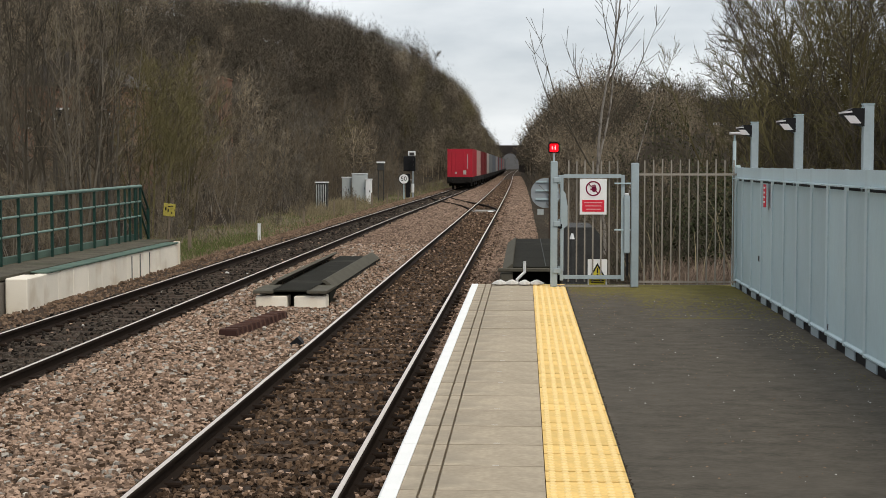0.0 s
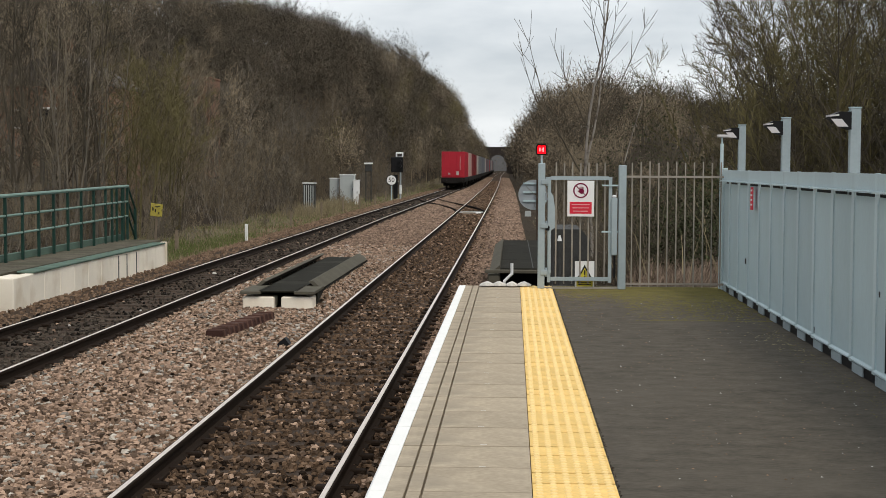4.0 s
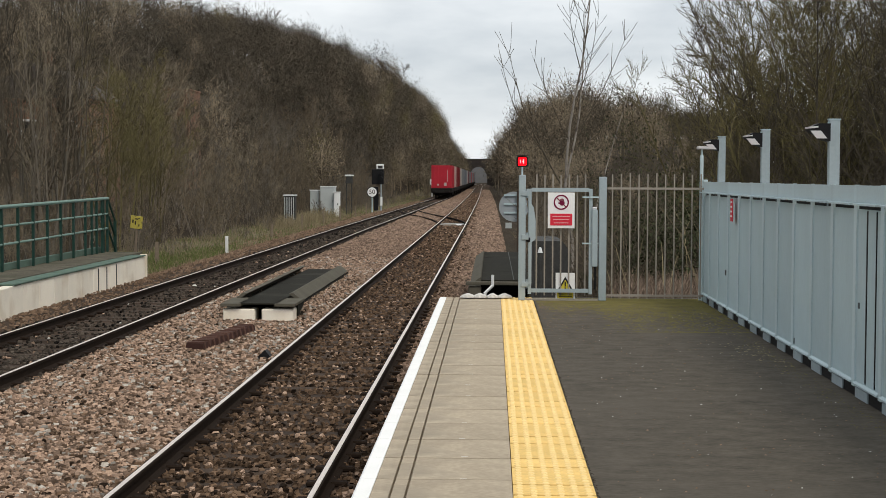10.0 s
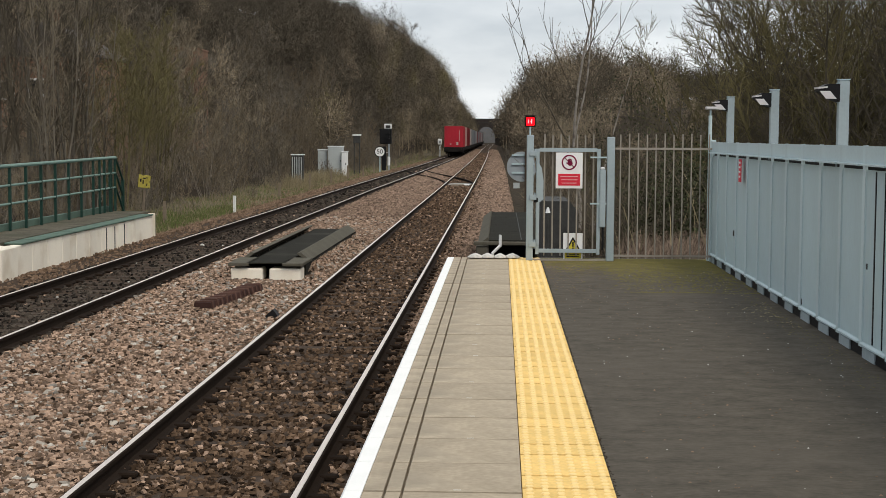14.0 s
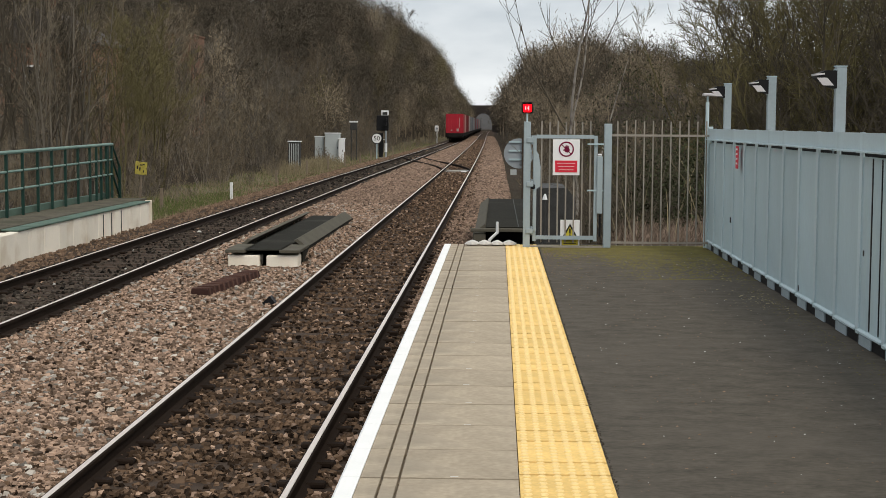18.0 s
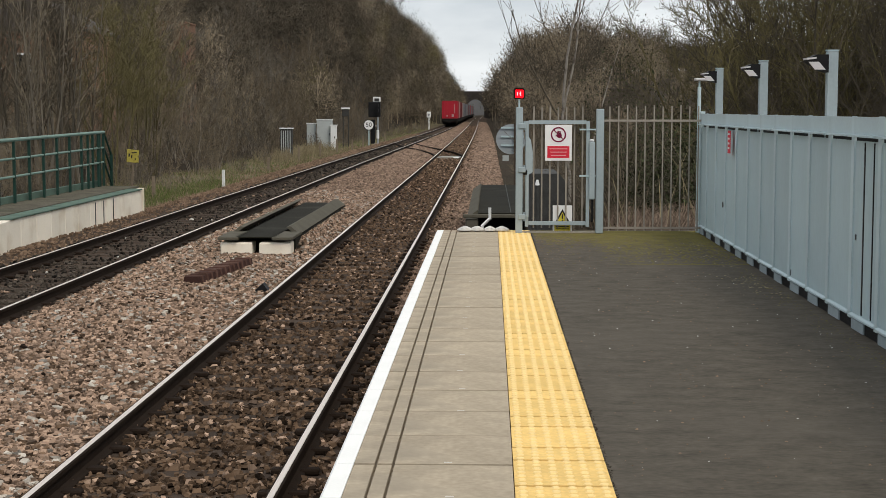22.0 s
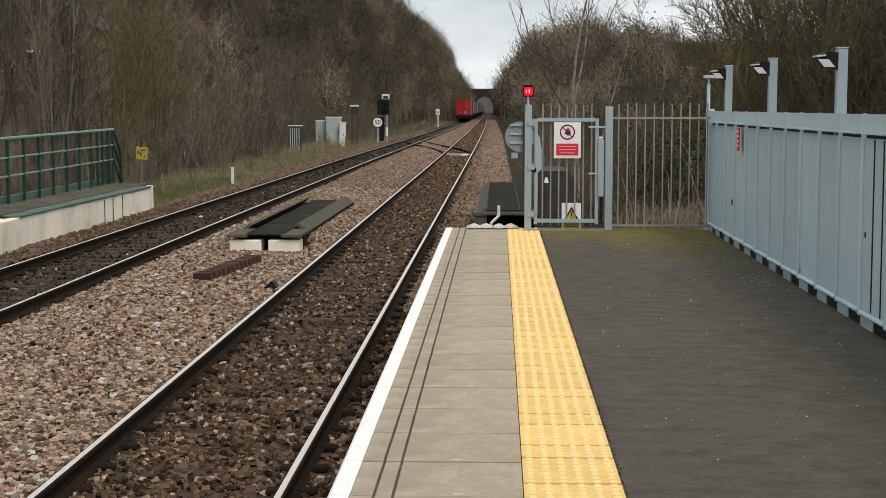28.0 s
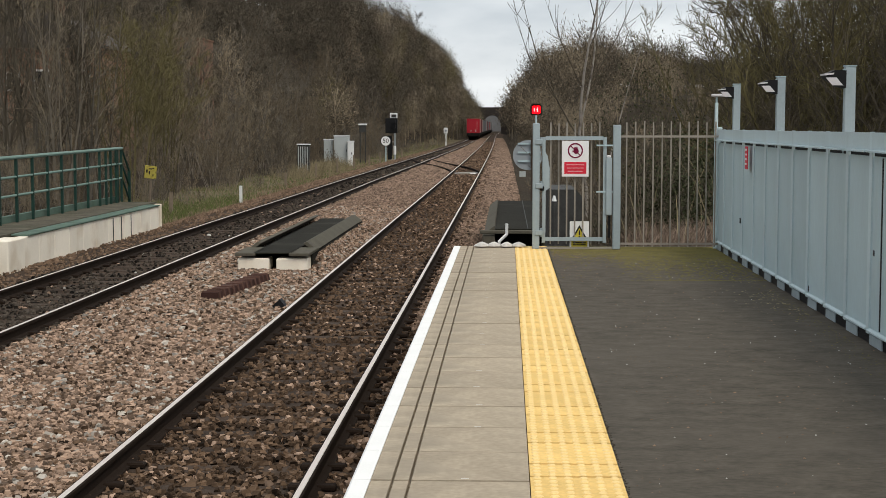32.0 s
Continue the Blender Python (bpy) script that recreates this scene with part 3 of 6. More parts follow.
# Added black strip: stands for the dark open slot under the top ledge.
SLOT_SHADE = mesh_of("rubber_seal", boxed(0.02, 0.026, 0.0, BAY, 1.29, 1.36), M_BLACK)
# Black sheet painted in for the shaded gap between panel and ground.
FOOT_GAP = mesh_of("kick_strip", boxed(-0.001, 0.012, 0.0, BAY, -0.02, 0.088), M_BLACK)
y = 19.2
while y > -6:
    y -= BAY
    for nm, me in (("panel", PANEL), ("rib", RIB), ("top_rail", TOPRAIL), ("top_flange", FLANGE), ("bottom_rail", BOTRAIL), ("foot_bracket", FOOT), ("kick_strip", FOOT_GAP), ("rubber_seal", SLOT_SHADE)):
        p = part(nm, me, None, sheet_fence)
        p.location = (fence_x(y), y, 0)
        if y + BAY > FENCE_END and nm != "rib":
            p.scale.y = (FENCE_END - y) / BAY
for yy, w in ((10.47, 0.012), (10.21, 0.006)):
    part("open_joint", boxed(-0.014, -0.0065, -w, w, 0.12, 1.3), M_BLACK, sheet_fence, "dark open joint").location = (fence_x(yy), yy, 0)
part("lock_hole", boxed(-0.014, -0.0065, -0.03, 0.03, 0.44, 0.5), M_BLACK, sheet_fence).location = (fence_x(17.1), 17.1, 0)
for yy, z0, z1 in ((13.03, 0.12, 0.17), (10.68, 0.62, 0.66)):
    part("bolt_hole", boxed(-0.014, -0.0065, -0.016, 0.016, z0, z1), M_BLACK, sheet_fence).location = (fence_x(yy), yy, 0)
part("end_post", boxed(fence_x(19) - 0.03, fence_x(19) + 0.03, 18.99, 19.05, 0, 1.5, 0.006), M_GALV_RIB, sheet_fence)


def lamp_post(y, h):
    t = thing("platform_lamp", pose(fence_x(y) + 0.056, y, 0), "black box floodlight on a galvanised post at the fence", "lamp", "lamps along the fence")
    part("post", boxed(-0.042, 0.042, -0.03, 0.03, 0.0, h, 0.006), M_POSTGALV, t, "galvanised steel post")
    part("post_cap", boxed(-0.046, 0.046, -0.034, 0.034, h, h + 0.008), M_GALV, t)
    z = h - 0.03
    lh = part("lamp_head", prism([(-0.2, z - 0.03), (-0.13, z), (-0.044, z), (-0.044, z - 0.137), (-0.09, z - 0.122), (-0.2, z - 0.055)], -0.09, 0.08), M_BLACK, t, "black floodlight housing")
    part("lens", prism([(-0.2, z - 0.056), (-0.12, z - 0.056), (-0.07, z - 0.115), (-0.15, z - 0.115)], -0.1, -0.0915), M_LENS, lh, "milky lens")
    part("hood", prism([(-0.21, z - 0.026), (-0.14, z - 0.02), (-0.14, z - 0.032), (-0.21, z - 0.04)], -0.1, 0.06), M_LENS, lh)
    part("bracket", boxed(-0.044, -0.042, -0.05, 0.05, z - 0.14, z + 0.01), M_GALV, lh)
    return t


for y, top in ((18.0, 1.997), (15.0, 1.988), (11.9, 1.97), (9.0, 1.95), (6.0, 1.93)):
    lamp_post(y, top)
pole = thing("thin_pole", pose(fence_x(19) - 0.03, 19.12, 0), "thin galvanised pole with a small white plate on top", "pole")
part("tube", tubed((0, 0, 0), (0, 0, 1.80), 0.022, 10), M_GALV_RIB, pole)
part("plate", boxed(-0.06, 0.14, -0.05, 0.05, 1.875, 1.91, 0.008), M_LENS, pole, "small white plate")
part("stem", tubed((0, 0, 1.79), (0, 0, 1.88), 0.012, 8), M_GALV, pole)
tagm = thing("fence_tag", pose(fence_x(16.4) - 0.055, 16.4, 1.17), "small red and white vertical tag on the fence", "sign")
part("plate", boxed(-0.004, 0.004, -0.075, 0.075, -0.11, 0.13), M_SIGNRED, tagm)
for k in range(4):
    part("white_mark", boxed(-0.006, -0.004, -0.05, 0.05, 0.085 - 0.05 * k, 0.105 - 0.05 * k), M_SIGNWHITE, tagm)


# ---- the gate and the bar railing at the platform's end ----
GY_ = 18.95
gate = thing("platform_end_gate", pose(0, GY_, 0), "galvanised steel bar gate closed at the platform end", "gate")
part("hinge_post", boxed(0.317, 0.403, -0.045, 0.045, 0, 1.55, 0.008), M_POSTGALV, gate)
part("latch_post", boxed(1.305, 1.398, -0.045, 0.045, 0, 1.53, 0.008), M_POSTGALV, gate)
frame_bm = bmesh.new()
for a in ((0.435, 0.475, 0.08, 1.38), (1.185, 1.225, 0.08, 1.38)):
    box(frame_bm, a[0], a[1], -0.02, 0.02, a[2], a[3])
for z in (0.10, 1.345):
    box(frame_bm, 0.477, 1.183, -0.02, 0.02, z, z + 0.045)
part("gate_frame", frame_bm, M_POSTGALV, gate)
for k in range(7):
    x = 0.54 + 0.1 * k
    part("bar", boxed(x - 0.009, x + 0.009, 0.024, 0.036, 0.06, 1.56 - 0.01 * (k % 2)), M_BARS, gate)
part("lock_box", boxed(1.215, 1.29, -0.05, 0.03, 0.42, 1.13, 0.01), M_POSTGALV, gate, "grey lock housing")
part("lock_cap", boxed(1.225, 1.28, -0.045, 0.025, 1.13, 1.16, 0.012), M_WHITEBOX, gate)
part("cover_plate", prism([(0.442, 0.2), (0.478, 0.2), (0.478, 0.72), (0.526, 0.76), (0.526, 1.0), (0.502, 1.15), (0.442, 1.24)], -0.034, -0.022), M_POSTGALV, gate, "bent galvanised cover plate")
for z in (0.18, 0.76, 1.3):
    part("hinge", boxed(0.352, 0.44, -0.062, -0.046, z - 0.01, z + 0.055, 0.006), M_POSTGALV, gate)
    part("hinge_pin", tubed((0.42, -0.03, z - 0.03), (0.42, -0.03, z + 0.08), 0.012, 8), M_POSTGALV, gate)
part("latch", boxed(0.41, 0.46, -0.05, -0.02, 0.72, 0.78, 0.01), M_BLACK, gate)
for z in (0.70, 1.27):
    part("latch_bar", boxed(1.10, 1.302, -0.042, -0.024, z, z + 0.018), M_GALV, gate)
# Black strip stands in for the dark gap below the lock box.
part("lock_slot", boxed(1.25, 1.275, -0.012, 0.01, 0.14, 0.418), M_BLACK, gate)
part("threshold", boxed(0.405, 1.303, -0.02, 0.03, 0.0, 0.022), M_BARS, gate)
railing = thing("bar_railing", pose(0, GY_, 0), "weathered vertical bar railing beside the gate", "railing")
for k in range(11):
    x = 1.47 + 0.1085 * k
    part("bar", boxed(x - 0.0075, x + 0.0075, -0.008, 0.008, 0.03, 1.56 + 0.008 * (k % 3)), M_BARS, railing)
for z in (0.055, 1.375):
    part("rail", boxed(1.40, 2.60, -0.022, -0.009, z, z + 0.026), M_BARS, railing)


def text_on(name, txt, size, mat, m, parent=None):
    cu = bpy.data.curves.new(name, "FONT")
    cu.body, cu.size, cu.extrude, cu.align_x, cu.align_y = txt, size, 0.001, "CENTER", "CENTER"
    ob = bpy.data.objects.new(name, cu)
    scene.collection.objects.link(ob)
    dg = bpy.context.evaluated_depsgraph_get()
    me = bpy.data.meshes.new_from_object(ob.evaluated_get(dg))
    bpy.data.objects.remove(ob)
    me.materials.clear()
    me.materials.append(mat)
    o = new(name, me)
    o.parent = parent
    o.matrix_basis = m
    return o


def ring(cx, cz, r0, r1, y0, y1, n=36):
    bm = bmesh.new()
    rows = []
    for r in (r0, r1):
        for y in (y0, y1):
            rows.append([bm.verts.new((cx + r * math.cos(2 * math.pi * i / n), y, cz + r * math.sin(2 * math.pi * i / n))) for i in range(n)])
    for a, b in ((0, 1), (1, 3), (3, 2), (2, 0)):
        for i in range(n):
            j = (i + 1) % n
            bm.faces.new((rows[a][i], rows[a][j], rows[b][j], rows[b][i]))
    bmesh.ops.recalc_face_normals(bm, faces=bm.faces)
    return bm


def disc(cx, cz, r, y0, y1, n=36):
    return tubed((cx, y0, cz), (cx, y1, cz), r, n)


sign = thing("no_entry_sign", pose(0.84, GY_ - 0.03, 1.12), "white prohibition sign with a red ring and red panel", "sign")
part("plate", boxed(-0.165, 0.165, -0.004, 0.002, -0.225, 0.215, 0.002), M_SIGNWHITE, sign)
part("ring", ring(0, 0.095, 0.077, 0.094, -0.008, -0.004), M_SIGNMAROON, sign)
palm = disc(0.01, 0.085, 0.032, -0.0065, -0.0045, 14)
for k in range(4):
    box(palm, -0.016 + 0.013 * k, -0.006 + 0.013 * k, -0.0065, -0.0045, 0.105, 0.135 + 0.006 * (k in (1, 2)))
box(palm, -0.036, -0.018, -0.0065, -0.0045, 0.075, 0.095)
part("palm_symbol", palm, M_SIGNMAROON, sign)
slash = part("slash", boxed(-0.085, 0.085, -0.0095, -0.0082, -0.006, 0.006), M_SIGNMAROON, sign)
slash.matrix_basis = pose(0, 0, 0.095, 0, 45, 0)
red_panel = part("red_panel", boxed(-0.135, 0.135, -0.008, -0.004, -0.19, -0.045), M_SIGNRED, sign)
for k in range(3):
    part("text_bar", boxed(-0.11 + 0.01 * k, 0.11 - 0.01 * k, -0.010, -0.0082, -0.083 - 0.04 * k, -0.074 - 0.04 * k), M_SIGNPINK, red_panel)
warn = thing("warning_sign", pose(0.90, GY_ + 0.05, 0.19), "white sign with a black and yellow warning triangle", "sign")
part("plate", boxed(-0.12, 0.12, -0.004, 0.002, -0.17, 0.15, 0.002), M_SIGNWHITE, warn)
part("yellow_panel", boxed(-0.10, 0.10, -0.007, -0.004, -0.165, -0.09), M_SIGNYELLOW, warn)
part("triangle_border", prism([(-0.098, -0.07), (0.098, -0.07), (0, 0.105)], -0.007, -0.004), M_SIGNBLACK, warn)
part("triangle", prism([(-0.066, -0.052), (0.066, -0.052), (0, 0.066)], -0.009, -0.0072), M_SIGNYELLOW, warn)
mark = boxed(-0.009, 0.009, -0.011, -0.0092, -0.02, 0.042, 0.002)
box(mark, -0.009, 0.009, -0.011, -0.0092, -0.046, -0.03)
part("exclamation_mark", mark, M_SIGNBLACK, warn)
for k in range(2):
    part("text_bar", boxed(-0.08, 0.08, -0.009, -0.0072, -0.118 - 0.028 * k, -0.108 - 0.028 * k), M_SIGNBLACK, warn)
lamp = thing("red_indicator", pose(0.357, GY_, 1.715), "glowing red indicator lamp on top of the gate post", "signal lamp")
part("stem", tubed((0, 0.01, -0.165), (0, 0.01, -0.05), 0.011, 8), M_GALV, lamp)
part("housing", boxed(-0.07, 0.07, -0.02, 0.07, -0.066, 0.066, 0.018), M_BLACK, lamp)
face = part("lens", boxed(-0.052, 0.052, -0.03, -0.0205, -0.05, 0.05, 0.009), M_REDLED, lamp, "glowing red face")
for cx, h in ((-0.022, 0.022), (0.016, 0.028)):
    part("bright_bar", boxed(cx - 0.006, cx + 0.006, -0.035, -0.0305, -h, h, 0.004), M_LEDHOT, face)
part("bright_bar", boxed(-0.002, 0.008, -0.035, -0.0305, -0.006, 0.006, 0.003), M_LEDHOT, face)
part("hood", boxed(-0.074, 0.074, -0.06, -0.0, 0.067, 0.074, 0.002), M_BLACK, lamp)


# ---- sacks and kerb at the platform's end ----
def sack(x, y, w):
    bm = bmesh.new()
    bmesh.ops.create_icosphere(bm, subdivisions=2, radius=1)
    for v in bm.verts:
        v.co.x *= w * (1 + 0.1 * math.sin(7 * v.co.y + x * 9))
        v.co.y *= 0.14
        v.co.z = v.co.z * 0.012 + (0.04 * (1 - abs(v.co.x) / (1.1 * w)) if v.co.z > 0 else 0)
    return solid("sandbag", bm, M_SANDBAG, "white woven sandbag lying at the platform end", "sandbag", "sandbags", m=pose(x, y, 0.016))


for k, x in enumerate((-0.31, -0.16, 0.0, 0.15)):
    sack(x, PLAT_END - 0.14 + 0.02 * (k % 2), 0.1 - 0.006 * (k % 3))


def zland(x, y):
    return float(land(x, y))


# ---- girder decks between and beside the tracks ----
def girder(x0, x1, y0, y1, z, zb, label, skew=0.0):
    t = thing("bridge_girder", pose(0, 0, 0), label, "bridge girder", "bridge girders")
    n = 4
    for k in range(n):
        a, b = y0 + (y1 - y0) * k / n, y0 + (y1 - y0) * (k + 1) / n
        part("deck_plate", boxed(x0 + 0.3, x1 - 0.3, a + 0.006, b - 0.006, z - 0.05, z - 0.03), M_PLATE, t, "dark deck plate")
    for a, b in ((x0 - 0.02, x0 + 0.34), (x1 - 0.34, x1 + 0.02)):
        part("side_plate", boxed(a, b, y0 - 0.05, y0 + 1.3, z - 0.085, z - 0.03, 0.008), M_FLANGE, t, "grey-green end plate")
    part("flange", prism([(x0, z - 0.07), (x0 + 0.07, z - 0.09), (x0 + 0.25, z + 0.05), (x0 + 0.18, z + 0.07)], y0 + 1.2, y1 - 0.1), M_FLANGE, t, "sloping grey side flange")
    part("flange", prism([(x1, z - 0.07), (x1 - 0.07, z - 0.09), (x1 - 0.25, z + 0.05), (x1 - 0.18, z + 0.07)], y0 + 1.2, y1 - 0.1), M_FLANGE, t, "sloping grey side flange")
    for a, b in ((x0, x0 + 0.03), (x1 - 0.03, x1)):
        part("web", boxed(a, b, y0 + 0.55, y1, zb, z - 0.095), M_PLATE, t)
    m = (x0 + x1) / 2
    part("bearing_block", boxed(x0 + 0.02, m - 0.06, y0 + 0.02, y0 + 0.5, zb, z - 0.13, 0.02), M_CREAM, t, "cream concrete bearing block")
    part("bearing_block", boxed(m + 0.06, x1 - 0.02, y0 + 0.02, y0 + 0.5, zb, z - 0.13, 0.02), M_CREAM, t, "cream concrete bearing block")
    return t


girder(-4.72, -3.45, 26.5, 36.5, -0.66, -1.12, "dark steel girder deck between the two tracks")
side = thing("bridge_girder", pose(0, 0, 0), "dark steel girder deck beside the near track", "bridge girder", "bridge girders")
for k in range(4):
    part("deck_plate", boxed(-0.2, 0.66, 26.5 + 2.5 * k, 26.5 + 2.5 * k + 2.488, -0.29, -0.26), M_PLATE, side, "dark deck plate")
part("seam", boxed(0.36, 0.375, 26.5, 36.5, -0.259, -0.252), M_BLACK, side)
part("flange", prism([(-0.4, -0.36), (-0.36, -0.42), (-0.19, -0.3), (-0.21, -0.22)], 26.7, 36.4), M_FLANGE, side, "sloping grey side flange")
part("end_angle", boxed(-0.46, 0.66, 26.36, 26.49, -0.34, -0.28, 0.01), M_FLANGE, side)
part("web", boxed(-0.3, -0.26, 26.6, 36.4, -1.3, -0.31), M_PLATE, side)
part("web", boxed(0.6, 0.64, 26.6, 36.4, -1.3, -0.31), M_PLATE, side)
# Black sheet added for the dark void under the deck's front.
part("cross_web", boxed(-0.24, 0.58, 27.3, 27.34, -1.3, -0.31), M_BLACK, side)
part("bearing_block", boxed(-0.42, -0.2, 26.4, 26.8, -1.3, -0.36, 0.02), M_FLANGE, side, "grey concrete bearing block")
# Black block fills out the same dark void; it is no bearing.
part("bearing_block", boxed(-0.18, 0.66, 26.5, 26.9, -1.3, -0.6, 0.02), M_BLACK, side)
block = thing("concrete_block", pose(0, 0, 0), "dark concrete block behind the gate", "concrete block")
part("body", prism([(0.6, -1.5), (1.12, -1.5), (1.12, 0.45), (1.0, 0.6), (0.6, 0.6)], 22.2, 24.0), M_TARP, block)
stub = thing("white_marker", pose(0.67, 21.7, 0), "small white-topped marker behind the gate", "marker post")
part("shaft", tubed((0, 0, zland(0.67, 21.7) - 0.05), (0, 0, 0.455), 0.03, 8), M_TARP, stub)
part("cap", tubed((0, 0, 0.456), (0, 0, 0.535), 0.036, 8, 0.014), M_WHITEBOX, stub, "white pointed cap")
vent = thing("white_pipe", pose(0.0, 24.8, 0), "bent white plastic pipe beside the girder", "pipe")
part("upright", tubed((0, 0, -0.25), (0, 0, -0.06), 0.024, 10), M_WHITEBOX, vent)
part("bend", tubed((0.01, 0, -0.225), (-0.13, -0.05, -0.36), 0.024, 10), M_WHITEBOX, vent)
part("foot", tubed((-0.12, -0.05, -0.35), (-0.12, -0.05, zland(-0.12, 24.75) - 0.05), 0.022, 10), M_WHITEBOX, vent)


# ---- the walkway with green railings ----
walkway = thing("bridge_walkway", pose(0, 0, 0), "cream concrete parapet with a green steel walkway", "walkway")
WX0, WX1 = -8.85, -10.6
ny = 11
for k in range(ny):
    a = 27.6 + (38.7 - 27.6) * k / ny
    b = a + (38.7 - 27.6) / ny
    part("parapet_panel", boxed(WX0 - 0.18, WX0, a + 0.012, b - 0.012, -1.5, -0.52, 0.01), M_CREAM, walkway)
part("parapet_core", boxed(WX0 - 0.16, WX0 - 0.03, 27.6, 38.7, -1.5, -0.54), M_WALL, walkway)
part("end_pillar", boxed(WX0 - 0.14, WX0 + 0.03, 38.71, 38.86, -1.5, -0.47, 0.02), M_CREAM, walkway)
part("end_pillar", boxed(WX0 - 0.3, WX0 + 0.1, 26.5, 27.45, -1.6, -0.5, 0.02), M_CREAM, walkway)
part("pillar_gap", boxed(WX0 - 0.12, WX0 + 0.004, 27.47, 27.61, -1.5, -0.54), M_BLACK, walkway)
part("low_wall", boxed(WX0 - 0.5, WX0 - 0.34, 14, 27.23, -1.6, -0.56, 0.02), M_WALL, walkway)
part("edge_flange", boxed(WX0 - 0.32, WX0 + 0.03, 27.95, 38.65, -0.515, -0.48, 0.008), M_GREENDECK, walkway, "pale green steel edge flange")
for yy in (34.06, 34.8, 35.7):
    part("open_joint", boxed(WX0 - 0.01, WX0 + 0.004, yy, yy + 0.07, -1.35, -0.56), M_BLACK, walkway, "dark open joint")
part("deck", boxed(WX1, WX0 - 0.33, 14, 39.8, -0.54, -0.47), M_DECK, walkway, "gritty deck with green algae")
part("kerb_angle", boxed(-10.32, -10.2, 14, 39.7, -0.468, -0.33), M_GREENDECK, walkway)
green_rail = thing("green_railing", pose(-10.1, 0, -0.737, 0.384), "green painted steel railing along the walkway", "railing")
for z in (0.62, 1.0, 1.40):
    part("rail", tubed((0, 14, z), (0, 39.9, z), 0.04 if z > 1.3 else 0.026, 8), M_GREENRAIL, green_rail)
posts = [39.85 - 1.08 * k for k in range(24)] + [39.3, 38.3]
for y in posts:
    part("post", boxed(-0.028, 0.028, y - 0.028, y + 0.028, 0, 1.38), M_GREEN, green_rail)
for zz in (1.40, 1.0, 0.62):
    part("end_rail", tubed((0, 39.9, zz), (0.07, 40.4, zz - 0.62), 0.026, 8), M_GREEN, green_rail)
part("end_post", boxed(0.03, 0.1, 40.37, 40.44, -1.0, 0.8), M_GREEN, green_rail)
part("end_brace", boxed(-0.03, 0.03, 39.4, 39.46, 0, 1.38), M_GREEN, green_rail)


# ---- lineside things ----
ys_ = thing("yellow_sign", pose(-9.75, 41.2, zland(-9.75, 41.2), 0, 5, -25), "small yellow sign board with black marks on a stake", "sign")
hz = 0.45 - zland(-9.75, 41.2)
part("stake", boxed(-0.025, 0.025, 0, 0.04, -0.1, hz - 0.1), M_POST, ys_)
b = part("board", boxed(-0.2, 0.2, -0.02, -0.001, hz - 0.35, hz, 0.01), M_SIGNWORN, ys_, "weathered yellow board")
for k, (x0, w, z0, h) in enumerate(((-0.14, 0.05, 0.2, 0.14), (-0.04, 0.09, 0.1, 0.05), (-0.05, 0.04, 0.24, 0.16), (0.08, 0.03, 0.28, 0.1), (0.05, 0.08, 0.08, 0.04))):
    part("mark", boxed(x0, x0 + w, -0.024, -0.0205, hz - z0, hz - z0 + h * 0.6), M_SIGNBLACK, b)

signal = thing("railway_signal", pose(-9.0, 122, zland(-9.0, 122)), "black colour-light signal on a grey post", "railway signal")
part("post", tubed((0.08, 0, 0), (0.08, 0, 2.3), 0.07, 12), M_DISCBACK, signal)
part("post_sleeve", tubed((0.08, 0, 0.5), (0.08, 0, 1.2), 0.11, 12), M_WHITEBOX, signal, "white sleeve")
part("base", boxed(-0.25, 0.25, -0.25, 0.25, -0.1, 0.12, 0.03), M_WALL, signal)
part("head", boxed(-0.66, 0.3, -0.12, 0.15, 2.2, 3.4, 0.05), M_BLACK, signal, "black signal head")
part("hood", tubed((0.05, -0.45, 3.12), (0.05, -0.1, 3.12), 0.14, 14), M_BLACK, signal)
part("hood", tubed((0.05, -0.45, 2.72), (0.05, -0.1, 2.72), 0.14, 14), M_BLACK, signal)
part("top_plate", boxed(-0.3, 0.3, -0.05, 0.05, 3.41, 3.8, 0.03), M_WHITEBOX, signal)
part("top_vent", boxed(-0.18, 0.2, -0.07, -0.052, 3.46, 3.68, 0.01), M_TARP, signal)
part("ladder", boxed(-0.5, -0.15, 0.1, 0.16, 0.1, 2.0), M_BLACK, signal)
sp = thing("speed_sign", pose(-9.6, 121.5, zland(-9.6, 121.5)), "round white speed board reading 50 with black rim", "sign")
zc = 1.52 - 27 / 2713 * 121.5 - zland(-9.6, 121.5)
part("post", tubed((0, 0.05, -0.1), (0, 0.05, zc), 0.05, 10), M_GALV, sp)
part("rim", disc(0, zc, 0.43, -0.02, 0.03), M_SIGNBLACK, sp)
face = part("face", disc(0, zc, 0.37, -0.03, -0.021), M_SIGNWHITE, sp)
text_on("number", "50", 0.5, M_SIGNBLACK, pose(0, -0.034, zc, 90, 0, 0), sp)


